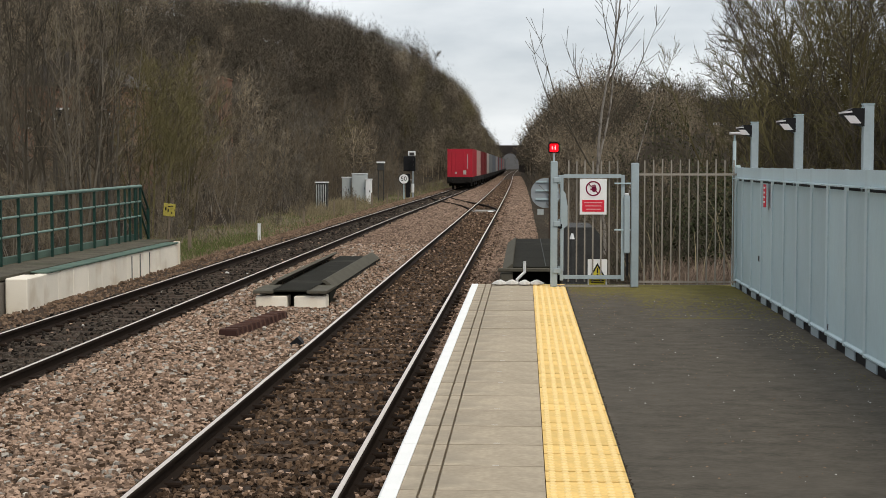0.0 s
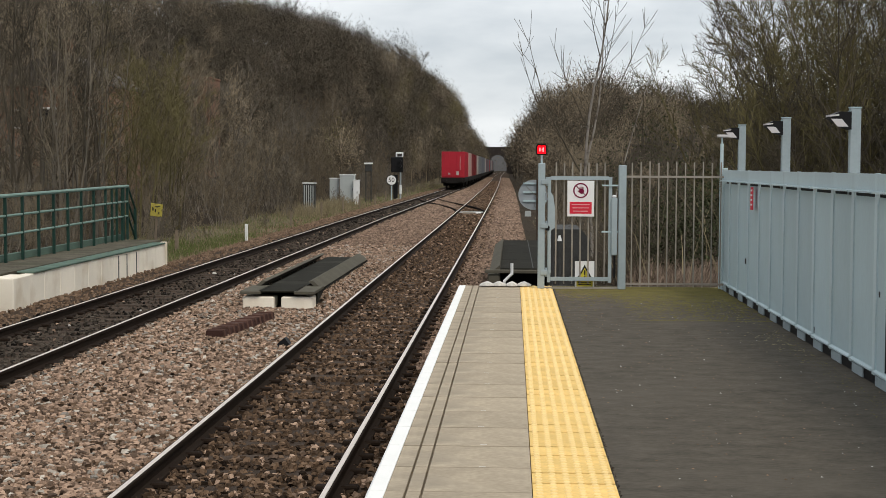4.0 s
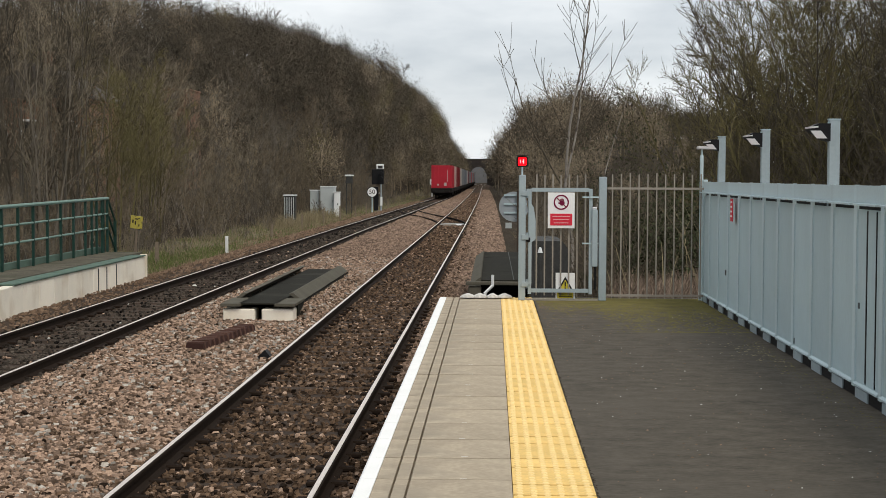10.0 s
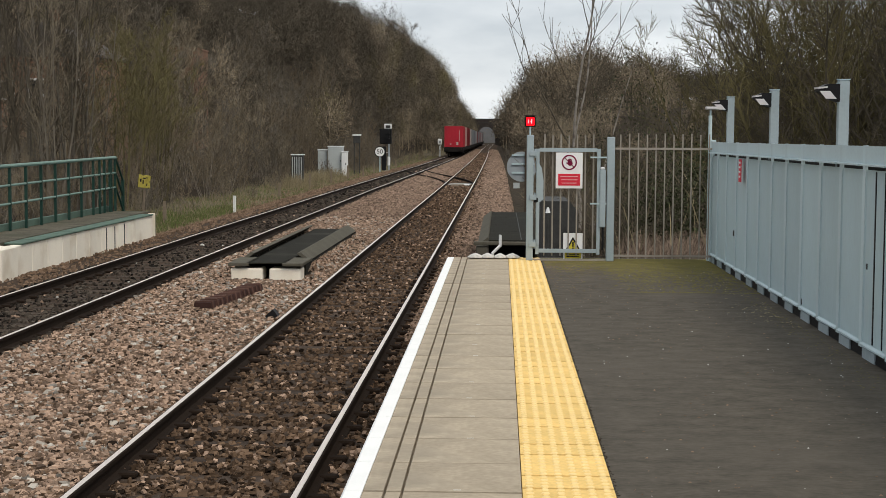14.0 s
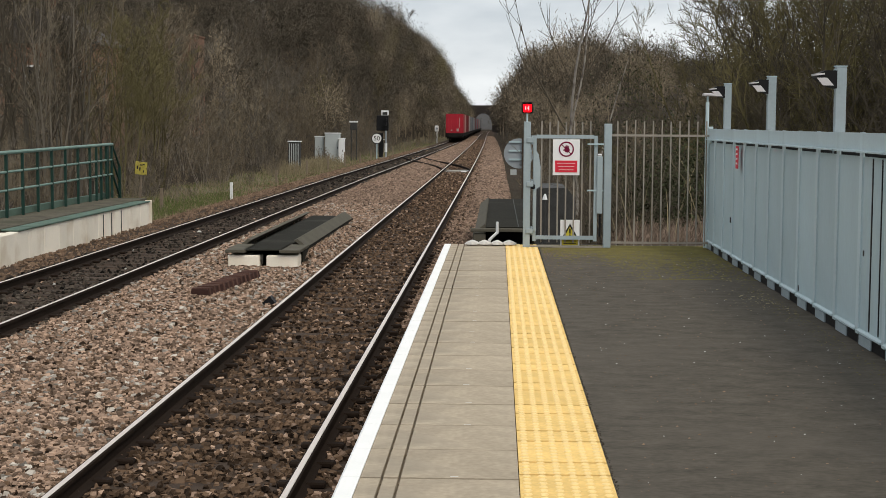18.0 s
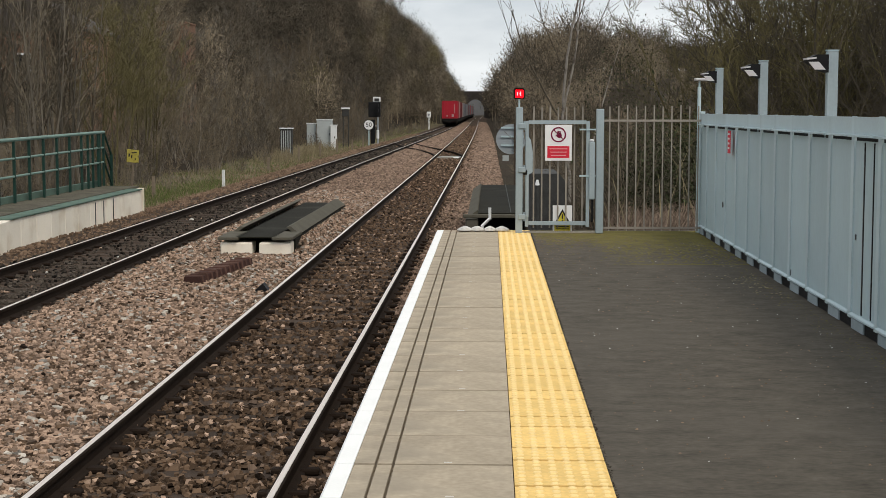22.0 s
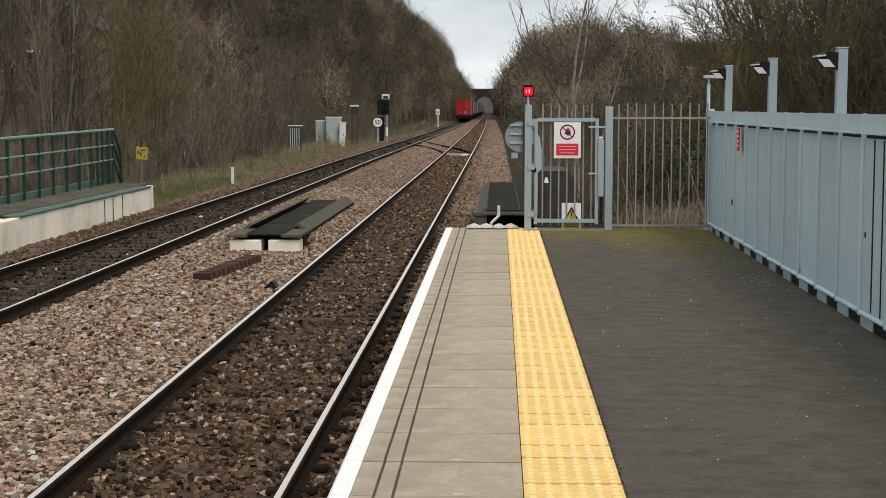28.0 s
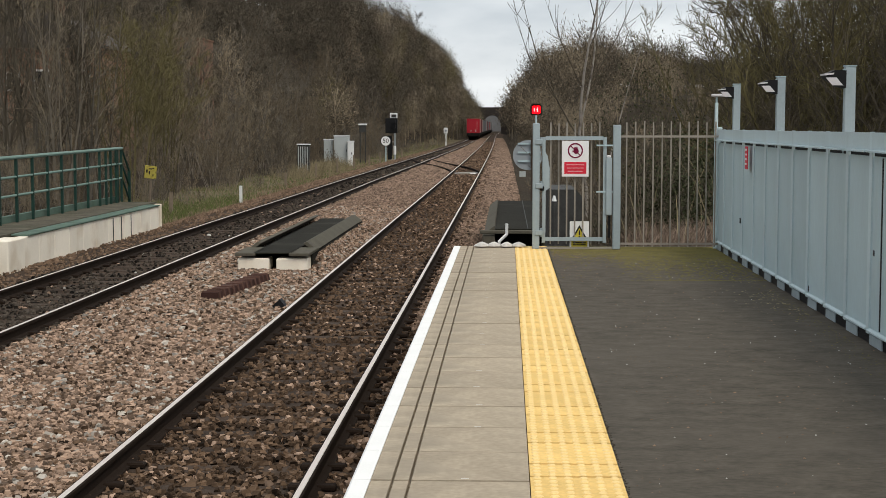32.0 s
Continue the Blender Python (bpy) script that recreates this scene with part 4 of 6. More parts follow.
def cabinet(x, y, w, d, h, mat, label):
    t = thing("lineside_cabinet", pose(x, y, zland(x, y)), label, "cabinet", "lineside cabinets")
    part("body", boxed(-w / 2, w / 2, -d / 2, d / 2, 0.1, h, 0.02), mat, t)
    part("plinth", boxed(-w / 2 - 0.05, w / 2 + 0.05, -d / 2 - 0.05, d / 2 + 0.05, -0.2, 0.1), M_WALL, t)
    part("lid", boxed(-w / 2 - 0.04, w / 2 + 0.04, -d / 2 - 0.04, d / 2 + 0.04, h, h + 0.06, 0.01), M_WHITEBOX, t)
    dr = part("door", boxed(-w / 2 + 0.05, w / 2 - 0.05, -d / 2 - 0.02, -d / 2 - 0.002, 0.2, h - 0.1), mat, t)
    part("handle", boxed(w / 2 - 0.16, w / 2 - 0.12, -d / 2 - 0.05, -d / 2 - 0.021, h * 0.5, h * 0.5 + 0.15), M_BLACK, dr)
    return t


cabinet(-11.75, 109, 1.05, 0.8, 2.15, M_CABINET, "grey metal lineside cabinet with a pale lid")
cabinet(-11.05, 108.4, 0.42, 0.5, 1.8, M_WHITEBOX, "white narrow lineside cabinet beside the grey one")
cabinet(-12.75, 109.4, 0.6, 0.6, 1.85, M_CABINET, "small grey lineside cabinet half hidden by the larger one")
wrapped = cabinet(-11.95, 90, 0.68, 0.6, 1.75, M_TARP, "dark weathered cabinet with streaked sides and white lid")
for k in range(5):
    part("streak", boxed(-0.3 + 0.13 * k, -0.25 + 0.13 * k, -0.33, -0.325, 0.3 + 0.1 * (k % 2), 1.65), M_CABINET, wrapped)
cabinet(-11.6, 150, 0.9, 0.5, 1.3, M_TARP, "dark lineside cabinet with a pale lid near the signal")


relay = thing("relay_box", pose(-11.1, 118, 0), "dark relay box with a white lid on two legs", "cabinet", "lineside cabinets")
part("body", boxed(-0.26, 0.26, -0.2, 0.2, 1.0, 1.55, 0.02), M_TARP, relay)
part("lid", boxed(-0.32, 0.32, -0.25, 0.25, 1.555, 1.68, 0.02), M_WHITEBOX, relay, "white lid")
for x in (-0.2, 0.2):
    part("leg", boxed(x - 0.04, x + 0.04, -0.04, 0.04, zland(-11.1, 118) - 0.1, 0.995), M_TARP, relay)


def marker(x, y, h, mat, label):
    t = thing("marker_post", pose(x, y, zland(x, y)), label, "marker post", "marker posts")
    part("post", boxed(-0.05, 0.05, -0.05, 0.05, -0.1, h, 0.01), mat, t)
    part("cap", boxed(-0.055, 0.055, -0.055, 0.055, h, h + 0.03, 0.01), mat, t)


marker(-9.6, 55, 0.62, M_WHITEBOX, "short white marker post on the grassy verge")
marker(-10.0, 69, 0.7, M_POST, "short weathered marker post on the verge")
marker(-10.6, 48, 0.7, M_POST, "short weathered wooden stake on the verge")
for k, (x, y) in enumerate(((-10.5, 84), (-10.2, 92), (-10.0, 100), (-9.7, 108), (-9.6, 116), (-9.9, 128), (-9.6, 140))):
    marker(x, y, 0.8 + 0.1 * (k % 3), M_POST, "weathered wooden fence stake beside the track")

shunt = thing("white_ground_signal", pose(-9.0, 226, -0.48), "small white position-light signal beside the track", "railway signal")
part("post", tubed((0, 0, -1.6), (0, 0, 0.8), 0.12, 8), M_WHITEBOX, shunt)
part("head", boxed(-0.32, 0.28, -0.2, 0.2, 0.8, 1.7, 0.1), M_WHITEBOX, shunt)
part("lamp_face", disc(0, 1.25, 0.16, -0.22, -0.19, 12), M_DISCBACK, shunt)

rsp = thing("round_sign_back", pose(0.66, 44, zland(0.66, 44)), "grey back of a round sign on a dark post", "sign")
zc = 0.68 - zland(0.66, 44)
part("plate", disc(-0.06, zc, 0.43, 0, 0.02), M_DISCBACK, rsp)
for k in (-0.2, 0.05, 0.3):
    part("channel", boxed(-0.35, 0.3, -0.04, -0.002, zc + k, zc + k + 0.05), M_GALV, rsp)
part("post", boxed(0.02, 0.14, -0.12, -0.045, -0.1, zc + 0.45), M_TIMBER, rsp)
part("lower_plate", boxed(-0.3, -0.12, -0.03, -0.01, zc - 0.62, zc - 0.46), M_CABINET, rsp)

points = thing("point_stretcher", pose(float(near_x(83)), 83, float(rail_z(83))), "grey point stretcher bars and motor cover between the near rails", "point machine")
part("bar", boxed(-0.7, 0.7, -0.05, 0.05, -0.16, -0.1, 0.01), M_CABINET, points)
part("bar", boxed(-0.7, 0.7, 1.6, 1.7, -0.16, -0.1, 0.01), M_CABINET, points)
part("cover", boxed(-0.45, 0.1, -1.6, -0.7, -0.19, -0.05, 0.03), M_BARS, points)
part("cover", boxed(0.2, 0.5, -1.2, -0.4, -0.19, -0.08, 0.03), M_WHITEBOX, points)
trough = thing("cable_trough_cover", pose(-4.12, 23.3, zland(-4.2, 23.3) + 0.03, 0, 0, -6), "rusty maroon ribbed trough lying on the ballast", "trough")
for k in range(12):
    part("segment", prism([(-0.15, -0.05), (0.15, -0.05), (0.12, 0.09), (-0.12, 0.09)], -1.5 + 0.24 * k, -1.5 + 0.24 * k + 0.225), M_RUSTCOVER, trough)
    part("rib", prism([(-0.155, -0.05), (0.155, -0.05), (0.125, 0.105 + 0.01 * (k % 2)), (-0.125, 0.102)], -1.5 + 0.24 * k + 0.05, -1.5 + 0.24 * k + 0.12), M_RUSTRIB, trough, "paler rusty rib")
scrap = solid("black_scrap", prism([(-0.12, 0), (0.13, 0), (0.03, 0.13)], -0.1, 0.1), M_BLACK, "small black triangular object on the ballast", "debris", m=pose(-3.2, 21.3, zland(-3.2, 21.3)))


# ---- the road bridge over the line ----
BY = 560.0
def road_bridge():
    t = thing("road_bridge", pose(0, BY, 0), "dark brick arched bridge over the railway", "bridge")
    cx, half, spring, crown, top = -5.5, 3.3, 1.2, 5.3, 8.0
    base = float(rail_z(BY)) - 0.5
    arch = [(cx + half * math.cos(a), spring + (crown - spring) * math.sin(a)) for a in [math.pi * i / 16 for i in range(17)]]
    part("abutment", boxed(-40, cx - half, 0, 9, base, top - 1.2), M_BRIDGE, t)
    part("abutment", boxed(cx + half, 40, 0, 9, base, top - 1.2), M_BRIDGE, t)
    part("spandrel", prism(arch + [(cx - half, top - 1.2), (cx + half, top - 1.2)], 0, 9), M_BRIDGE, t)
    part("parapet", boxed(-40, 40, -0.1, 0.4, top - 1.19, top), M_BRIDGE, t)
    part("coping", boxed(-40, 40, -0.2, 0.5, top + 0.005, top + 0.2), M_BRIDGE, t)
    return t


road_bridge()
solid("distant_woodland", prism([(-60, -6), (60, -6), (60, 12), (30, 14), (0, 11), (-30, 13), (-60, 14)], 900, 905), M_HAZE, "pale hazy woodland beyond the bridge", "backdrop", kind="structure")


# ---- brick houses behind the trees ----
def house(x, y, w, d, eaves, ridge, windows, label):
    t = thing("brick_house", pose(x, y, zland(x, y)), label, "house", "houses behind the trees")
    part("wall", boxed(-w / 2, w / 2, 0, d, -1.0, eaves), M_HOUSE, t, "red brick walls")
    part("roof", prism([(-w / 2 - 0.2, eaves), (w / 2 + 0.2, eaves), (w / 2 + 0.2, eaves + 0.12), (0, ridge), (-w / 2 - 0.2, eaves + 0.12)], -0.2, d + 0.2), M_ROOF, t, "grey slate roof")
    part("chimney", boxed(-0.3, 0.3, d * 0.4, d * 0.4 + 0.5, ridge - 0.3, ridge + 0.8, 0.03), M_HOUSE, t)
    for wx, wz in windows:
        p = part("window", boxed(wx - 0.4, wx + 0.4, -0.05, 0.06, wz, wz + 1.0), M_WHITEBOX, t, "white-framed window")
        part("pane", boxed(wx - 0.3, wx + 0.3, -0.06, -0.052, wz + 0.1, wz + 0.9), M_BLACK, p)
    return t


house(-23.6, 78, 5.6, 7.0, 4.4, 6.2, ((-1.7, 2.2), (-0.2, 2.3), (1.9, 2.3)), "red brick house with white windows half hidden by trees")
shed = thing("brick_outbuilding", pose(-21.6, 104, zland(-21.6, 104)), "flat-topped brick outbuilding among the scrub on the slope", "building", "houses behind the trees")
part("wall", boxed(-0.9, 0.9, 0, 4, -1.0, 6.3), M_HOUSE, shed, "weathered brick wall")
part("coping", boxed(-0.95, 0.95, -0.05, 4.05, 6.305, 6.42, 0.02), M_HOUSE, shed)



# ---- winter trees and scrub ----
def grow(seed, height, stems=1, spread=0.35, levels=4, kids=4, lean=0.15, start=0.25, ratio=0.62, r0=None, up=0.35, seglen=3, tip=2, bend=1.0):
    """Branch segments of a bare tree: ends and radii, as arrays."""
    rng = random.Random(seed)
    A, B, R0, R1 = [], [], [], []

    def branch(p, d, length, r, level):
        n = seglen if level < levels else tip
        pts = [p]
        for i in range(n):
            wob = (0.10 + 0.07 * level) * bend
            d = (d + Vector((rng.uniform(-wob, wob), rng.uniform(-wob, wob), rng.uniform(-wob, wob) + up * 0.12 * (level > 0)))).normalized()
            q = p + d * (length / n)
            ra, rb = r * (1 - 0.75 * i / n), r * (1 - 0.75 * (i + 1) / n)
            A.append(p), B.append(q), R0.append(ra), R1.append(rb)
            p = q
            pts.append(q)
        if level >= levels:
            return
        k = kids if level else int(kids * 2.0)
        for j in range(k):
            u = (start if level == 0 else 0.2) + (1 - (start if level == 0 else 0.2)) * (j + rng.random()) / k
            f = min(u, 0.999) * n
            i = int(f)
            q = pts[i].lerp(pts[i + 1], f - i)
            a = rng.uniform(0, 2 * math.pi)
            side = Vector((math.cos(a), math.sin(a), 0))
            side = (side - d * side.dot(d))
            side.normalize()
            e = (d * (1 - spread) + side * (spread + rng.uniform(0, 0.35)) + Vector((0, 0, up * 0.5))).normalized()
            branch(q, e, length * ratio * rng.uniform(0.65, 1.1) * (1.1 - 0.5 * u if level == 0 else 1), max(r * 0.5 * (1.1 - 0.5 * u), 0.0035), level + 1)

    for s in range(stems):
        a = rng.uniform(0, 2 * math.pi)
        off = Vector((math.cos(a), math.sin(a), 0)) * (0.0 if stems == 1 else rng.uniform(0.05, 0.45))
        d = Vector((math.cos(a) * lean * rng.random() * (2 if stems > 1 else 1), math.sin(a) * lean * rng.random() * (2 if stems > 1 else 1), 1)).normalized()
        branch(off, d, height * rng.uniform(0.65, 0.85), r0 or height * 0.012, 0)
    return np.array(A), np.array(B), np.array(R0), np.array(R1)


def sticks(seg, fat=1.0, least=0.0):
    """Three-sided tapered sticks for segments."""
    A, B, r0, r1 = seg
    D = B - A
    D /= np.maximum(np.linalg.norm(D, axis=1, keepdims=True), 1e-6)
    ref = np.where(np.abs(D[:, 2:3]) > 0.9, np.array([[1.0, 0, 0]]), np.array([[0, 0, 1.0]]))
    U = np.cross(D, ref)
    U /= np.linalg.norm(U, axis=1, keepdims=True)
    V = np.cross(D, U)
    rings = []
    for P, r in ((A, r0), (B, r1)):
        r = np.maximum(r * fat, least)[:, None]
        rings += [P + r * (math.cos(a) * U + math.sin(a) * V) for a in (0, 2.094, 4.189)]
    v = np.stack(rings, 1)
    q = np.array([[0, 1, 4, 3], [1, 2, 5, 4], [2, 0, 3, 5]])
    n = len(A)
    return v.reshape(-1, 3), (q[None] + 6 * np.arange(n)[:, None, None]).reshape(-1, 4)


def spray(seg, seed, per, cut, length, width, lift=0.35):
    """Fine twigs, a sliver each, that fan out from the thin branches."""
    rng = np.random.default_rng(seed)
    thin = seg[2] <= cut
    A, B = seg[0][thin], seg[1][thin]
    idx = np.repeat(np.arange(len(A)), per)
    n = len(idx)
    P = A[idx] + (B - A)[idx] * rng.random((n, 1))
    D = (B - A)[idx]
    D = D / np.maximum(np.linalg.norm(D, axis=1, keepdims=True), 1e-6) * 0.6 + rng.normal(0, 0.55, (n, 3)) + np.array([0, 0, lift])
    D /= np.linalg.norm(D, axis=1, keepdims=True)
    W = np.cross(D, rng.normal(0, 1, (n, 3)))
    W *= width / np.maximum(np.linalg.norm(W, axis=1, keepdims=True), 1e-6)
    v = np.stack([P - W, P + W, P + D * length * rng.uniform(0.5, 1.2, (n, 1))], 1)
    return v.reshape(-1, 3), np.arange(3 * n).reshape(-1, 3)


def with_spray(stick, fan):
    """Sticks and slivers as one set of triangles."""
    v, q = stick
    t = np.concatenate([q[:, [0, 1, 2]], q[:, [0, 2, 3]]])
    return np.concatenate([v, fan[0]]), np.concatenate([t, fan[1] + len(v)])


def split_tree(seg, cut):
    thick = seg[2] > cut
    return tuple(a[thick] for a in seg), tuple(a[~thick] for a in seg)


def bough(S, rng, p, d, length, r, n, wob, curl, thin=0.8):
    """A limb of n segments that bends as it rises; its joints."""
    pts = [p]
    for i in range(n):
        d = (d + Vector((rng.uniform(-wob, wob), rng.uniform(-wob, wob), rng.uniform(-wob, wob) * 0.5 + curl))).normalized()
        q = p + d * (length / n)
        S.append((p, q, max(r * (1 - thin * i / n), 0.003), max(r * (1 - thin * (i + 1) / n), 0.0025)))
        p = q
        pts.append(p)
    return pts


def along(pts, u):
    f = min(max(u, 0), 0.999) * (len(pts) - 1)
    i = int(f)
    return pts[i].lerp(pts[i + 1], f - i), (pts[i + 1] - pts[i]).normalized()


def arrays(S):
    return tuple(np.array([s[i] for s in S]) for i in range(4))


def aside(rng, d, angle):
    """A direction that leaves d by the angle, to any side."""
    a = rng.uniform(0, 2 * math.pi)
    w = Vector((math.cos(a), math.sin(a), rng.uniform(-0.2, 0.4)))
    w = (w - d * w.dot(d)).normalized()
    return (d * math.cos(angle) + w * math.sin(angle)).normalized()


def spreading_tree(seed, height, stems, spread, r0, first=0.2, boughs=13, reach=0.36, twigs=8, wide=0.85):
    """A leafless tree of several stems that fan out, each with rising boughs and twigs."""
    rng = random.Random(seed)
    S = []
    for k in range(stems):
        a = 2 * math.pi * (k + rng.uniform(-0.3, 0.3)) / stems
        tilt = spread * rng.uniform(0.25, 1.0)
        d = Vector((math.cos(a) * math.sin(tilt), math.sin(a) * math.sin(tilt), math.cos(tilt)))
        h, r = height * rng.uniform(0.75, 1.0), r0 * rng.uniform(0.7, 1.0)
        lead = bough(S, rng, Vector((math.cos(a), math.sin(a), 0)) * 0.12 * min(stems - 1, 2), d, h, r, 8, 0.09, 0.035, 0.88)
        for j in range(boughs):
            u = first + (0.97 - first) * (j + rng.random()) / boughs
            p, d = along(lead, u)
            L = h * reach * (1.12 - u) * rng.uniform(0.6, 1.25) + 0.25
            pts = bough(S, rng, p, aside(rng, d, rng.uniform(0.45, wide)), L, max(r * (1 - 0.85 * u) * 0.55, 0.008), 4, 0.13, 0.09)
            for m in range(twigs):
                p, d = along(pts, 0.15 + 0.85 * (m + rng.random()) / twigs)
                bough(S, rng, p, aside(rng, d, rng.uniform(0.45, 1.15)), L * rng.uniform(0.16, 0.36) + 0.12, 0.0062, 2, 0.3, 0.05)
    return arrays(S)


def stock(seg, cut, bark, twig, least, fan):
    """The trunk and crown meshes of a kind of tree, kept for its repeats; gives its number."""
    big, small = split_tree(seg, cut)
    crown = with_spray(sticks(small, 1.0, least), fan) if fan else sticks(small, 1.0, least)
    MESHES.append((array_mesh("trunk", *sticks(big), bark), array_mesh("crown", *crown, twig)))
    return len(MESHES) - 1


def shared_tree(name, k, m, scale, label, category, group):
    t = thing(name, m, label, category, group)
    t.scale = (scale,) * 3
    part("trunk", MESHES[k][0], None, t)
    part("crown", MESHES[k][1], None, t)
    return t


MESHES = []
rt = random.Random(5)


# the slender pale tree behind the gate: (grows from, at, tilt, turn, length, radius, curl)
FORKS = [(-1, 0, 3, 0, 2.75, 0.042, 0.0), (0, 0.98, -1, 0, 5.6, 0.03, 0.03), (0, 0.99, 10, 20, 4.2, 0.024, 0.0), (0, 0.93, -36, -15, 3.2, 0.022, 0.11),
         (2, 0.24, 33, 10, 2.4, 0.016, 0.11), (3, 0.3, -46, 20, 2.2, 0.014, 0.12), (1, 0.17, -38, 30, 2.0, 0.012, 0.14), (-1, 0, 7, 40, 4.9, 0.028, 0.0),
         (0, 0.45, -34, 15, 1.9, 0.015, 0.09), (1, 0.3, 32, -20, 1.9, 0.012, 0.13), (1, 0.42, -32, 60, 1.7, 0.011, 0.13), (1, 0.53, 30, 120, 1.5, 0.01, 0.13),
         (7, 0.5, 34, 30, 1.8, 0.012, 0.11), (1, 0.62, -30, -30, 1.3, 0.009, 0.13)]


def pole_mesh(name, pts, r, thin, sides, mat):
    """One tapering tube through the joints."""
    n = len(pts) - 1
    a = np.arange(sides) * 2 * np.pi / sides
    v = np.stack([np.stack([p.x + r * (1 - thin * k / n) * np.cos(a), p.y + r * (1 - thin * k / n) * np.sin(a), np.full(sides, p.z)], -1) for k, p in enumerate(pts)])
    i = np.arange((n + 1) * sides).reshape(n + 1, sides)
    j = np.roll(i, -1, 1)
    me = array_mesh(name, v.reshape(-1, 3), np.stack([i[:-1], j[:-1], j[1:], i[1:]], -1).reshape(-1, 4), mat)
    me.shade_smooth()
    return me


def pale_tree(name, seed, forks, size, shoots, m, label, group=""):
    rng = random.Random(seed)
    t = thing(name, m, label, "tree", group)
    made, fine = [], []
    for src, u, tilt, turn, length, r, curl in forks:
        p = along(made[src], u)[0] if src >= 0 else Vector((0.16 * len(made) / 7, 0.1 * len(made) / 7, 0))
        a, b = radians(tilt), radians(turn)
        d = Vector((math.sin(a) * math.cos(b), math.sin(a) * math.sin(b), math.cos(a)))
        pts = bough([], rng, p, d, length * size, r * size, 9, 0.075, curl)
        made.append(pts)
        first = src < 0
        # Branches get the dark twig colour, which also stands for their backlit shade.
        part("trunk" if first else "branch", pole_mesh("trunk" if first else "branch", pts, r * size, 0.3 if first and length < 3 else 0.85, 8 if first else 6, M_TWIG if size < 0.9 and first else M_BIRCH if first or len(made) < 4 and size > 0.9 else M_TWIG_DARK), None, t, "pale mottled bark" if first else "")
        for k in range(4 if first else shoots):
            p, d = along(pts, rng.uniform(0.3, 0.98))
            bough(fine, rng, p, aside(rng, d, rng.uniform(0.4, 0.8)), length * size * rng.uniform(0.08, 0.22) + 0.12, 0.005, 3, 0.08, 0.07)
    part("crown", array_mesh("crown", *sticks(arrays(fine), 1.0, 0.005), M_TWIG_DARK), None, t, "leafless rising shoots")["kind"] = "stuff"
    return t


pale_tree("bare_birch", 11, FORKS, 1.0, 9, pose(1.58, 31, zland(1.58, 31)), "slender pale-barked leafless tree forking behind the gate")
SAPLING = [(-1, 0, -14, 0, 4.2, 0.022, 0.0), (0, 0.3, -34, 20, 1.6, 0.01, 0.08), (0, 0.45, 30, 40, 1.3, 0.009, 0.08), (0, 0.6, -36, 90, 1.1, 0.008, 0.08)]
for k, (x, y, turn, size) in enumerate(((1.3, 30.4, 10, 0.85), (1.45, 30.7, -25, 0.7), (2.1, 30.8, 170, 0.62), (2.6, 32, 200, 0.6), (1.9, 33, 60, 0.6))):
    pale_tree("birch_sapling", 90 + k, SAPLING, size, 6, pose(x, y, zland(x, y), 0, 0, turn), "thin pale leafless sapling behind the gate", "saplings behind the gate")

# tall trees behind the sheet fence
FENCE_TREES = []
for k in range(4):
    seg = spreading_tree(20 + k, 8.2, (5, 6, 5, 7)[k], 0.62, 0.07, 0.12, 18, 0.34, 11)
    FENCE_TREES.append(stock(seg, 0.0085, (M_TWIG_OLIVE, M_TWIG_DARK, M_TWIG_OLIVE, M_TWIG_DARK)[k], (M_TWIG_OLIVE, M_TWIG_DARK, M_TWIG_DARK, M_TWIG_OLIVE)[k], 0.0064, spray(seg, 70 + k, 2, 0.0063, 0.27, 0.005, 0.5)))
for k, (x, y, sc) in enumerate(((6.4, 32.5, 0.86), (7.6, 31.0, 0.98), (8.9, 33.0, 1.05), (10.2, 34.5, 1.1), (7.1, 36.5, 0.9), (11.6, 36.0, 1.1), (9.4, 38.5, 1.0), (8.2, 29.0, 0.72),
                                (12.8, 39.5, 1.1), (6.6, 29.5, 0.5), (7.4, 40.5, 0.75), (9.9, 30.0, 0.9), (10.9, 41.0, 1.0), (5.6, 32.0, 0.62), (8.3, 34.5, 0.95), (11.3, 32.5, 1.0), (6.0, 38.5, 0.8), (9.0, 36.0, 0.7), (9.8, 42.5, 1.2), (8.6, 43.0, 1.05), (10.6, 39.0, 1.1), (9.3, 31.5, 1.0), (6.9, 34.2, 0.95), (8.0, 38.0, 1.1), (7.3, 32.6, 0.9))):
    shared_tree("bare_tree", FENCE_TREES[(0, 1, 3, 2)[k % 4]], pose(x, y, zland(x, y) - 0.1, 0, 0, 77 * k), sc, "mossy leafless tree fanning out behind the fence", "tree", "trees behind the fence")

# tall trees on the left, behind the walkway
LEFT_TREES = []
for k in range(3):
    seg = spreading_tree(40 + k, 10.0, (5, 4, 6)[k], 0.15, 0.06, 0.28, 12, 0.22, 7, 0.85)
    LEFT_TREES.append(stock(seg, 0.014, (M_TWIG_DARK, M_TWIG_GREY, M_TWIG_GREY)[k], (M_TWIG_DARK, M_TWIG_DARK, M_TWIG)[k], 0.007, spray(seg, 50 + k, 1, 0.0063, 0.3, 0.006, 0.5)))
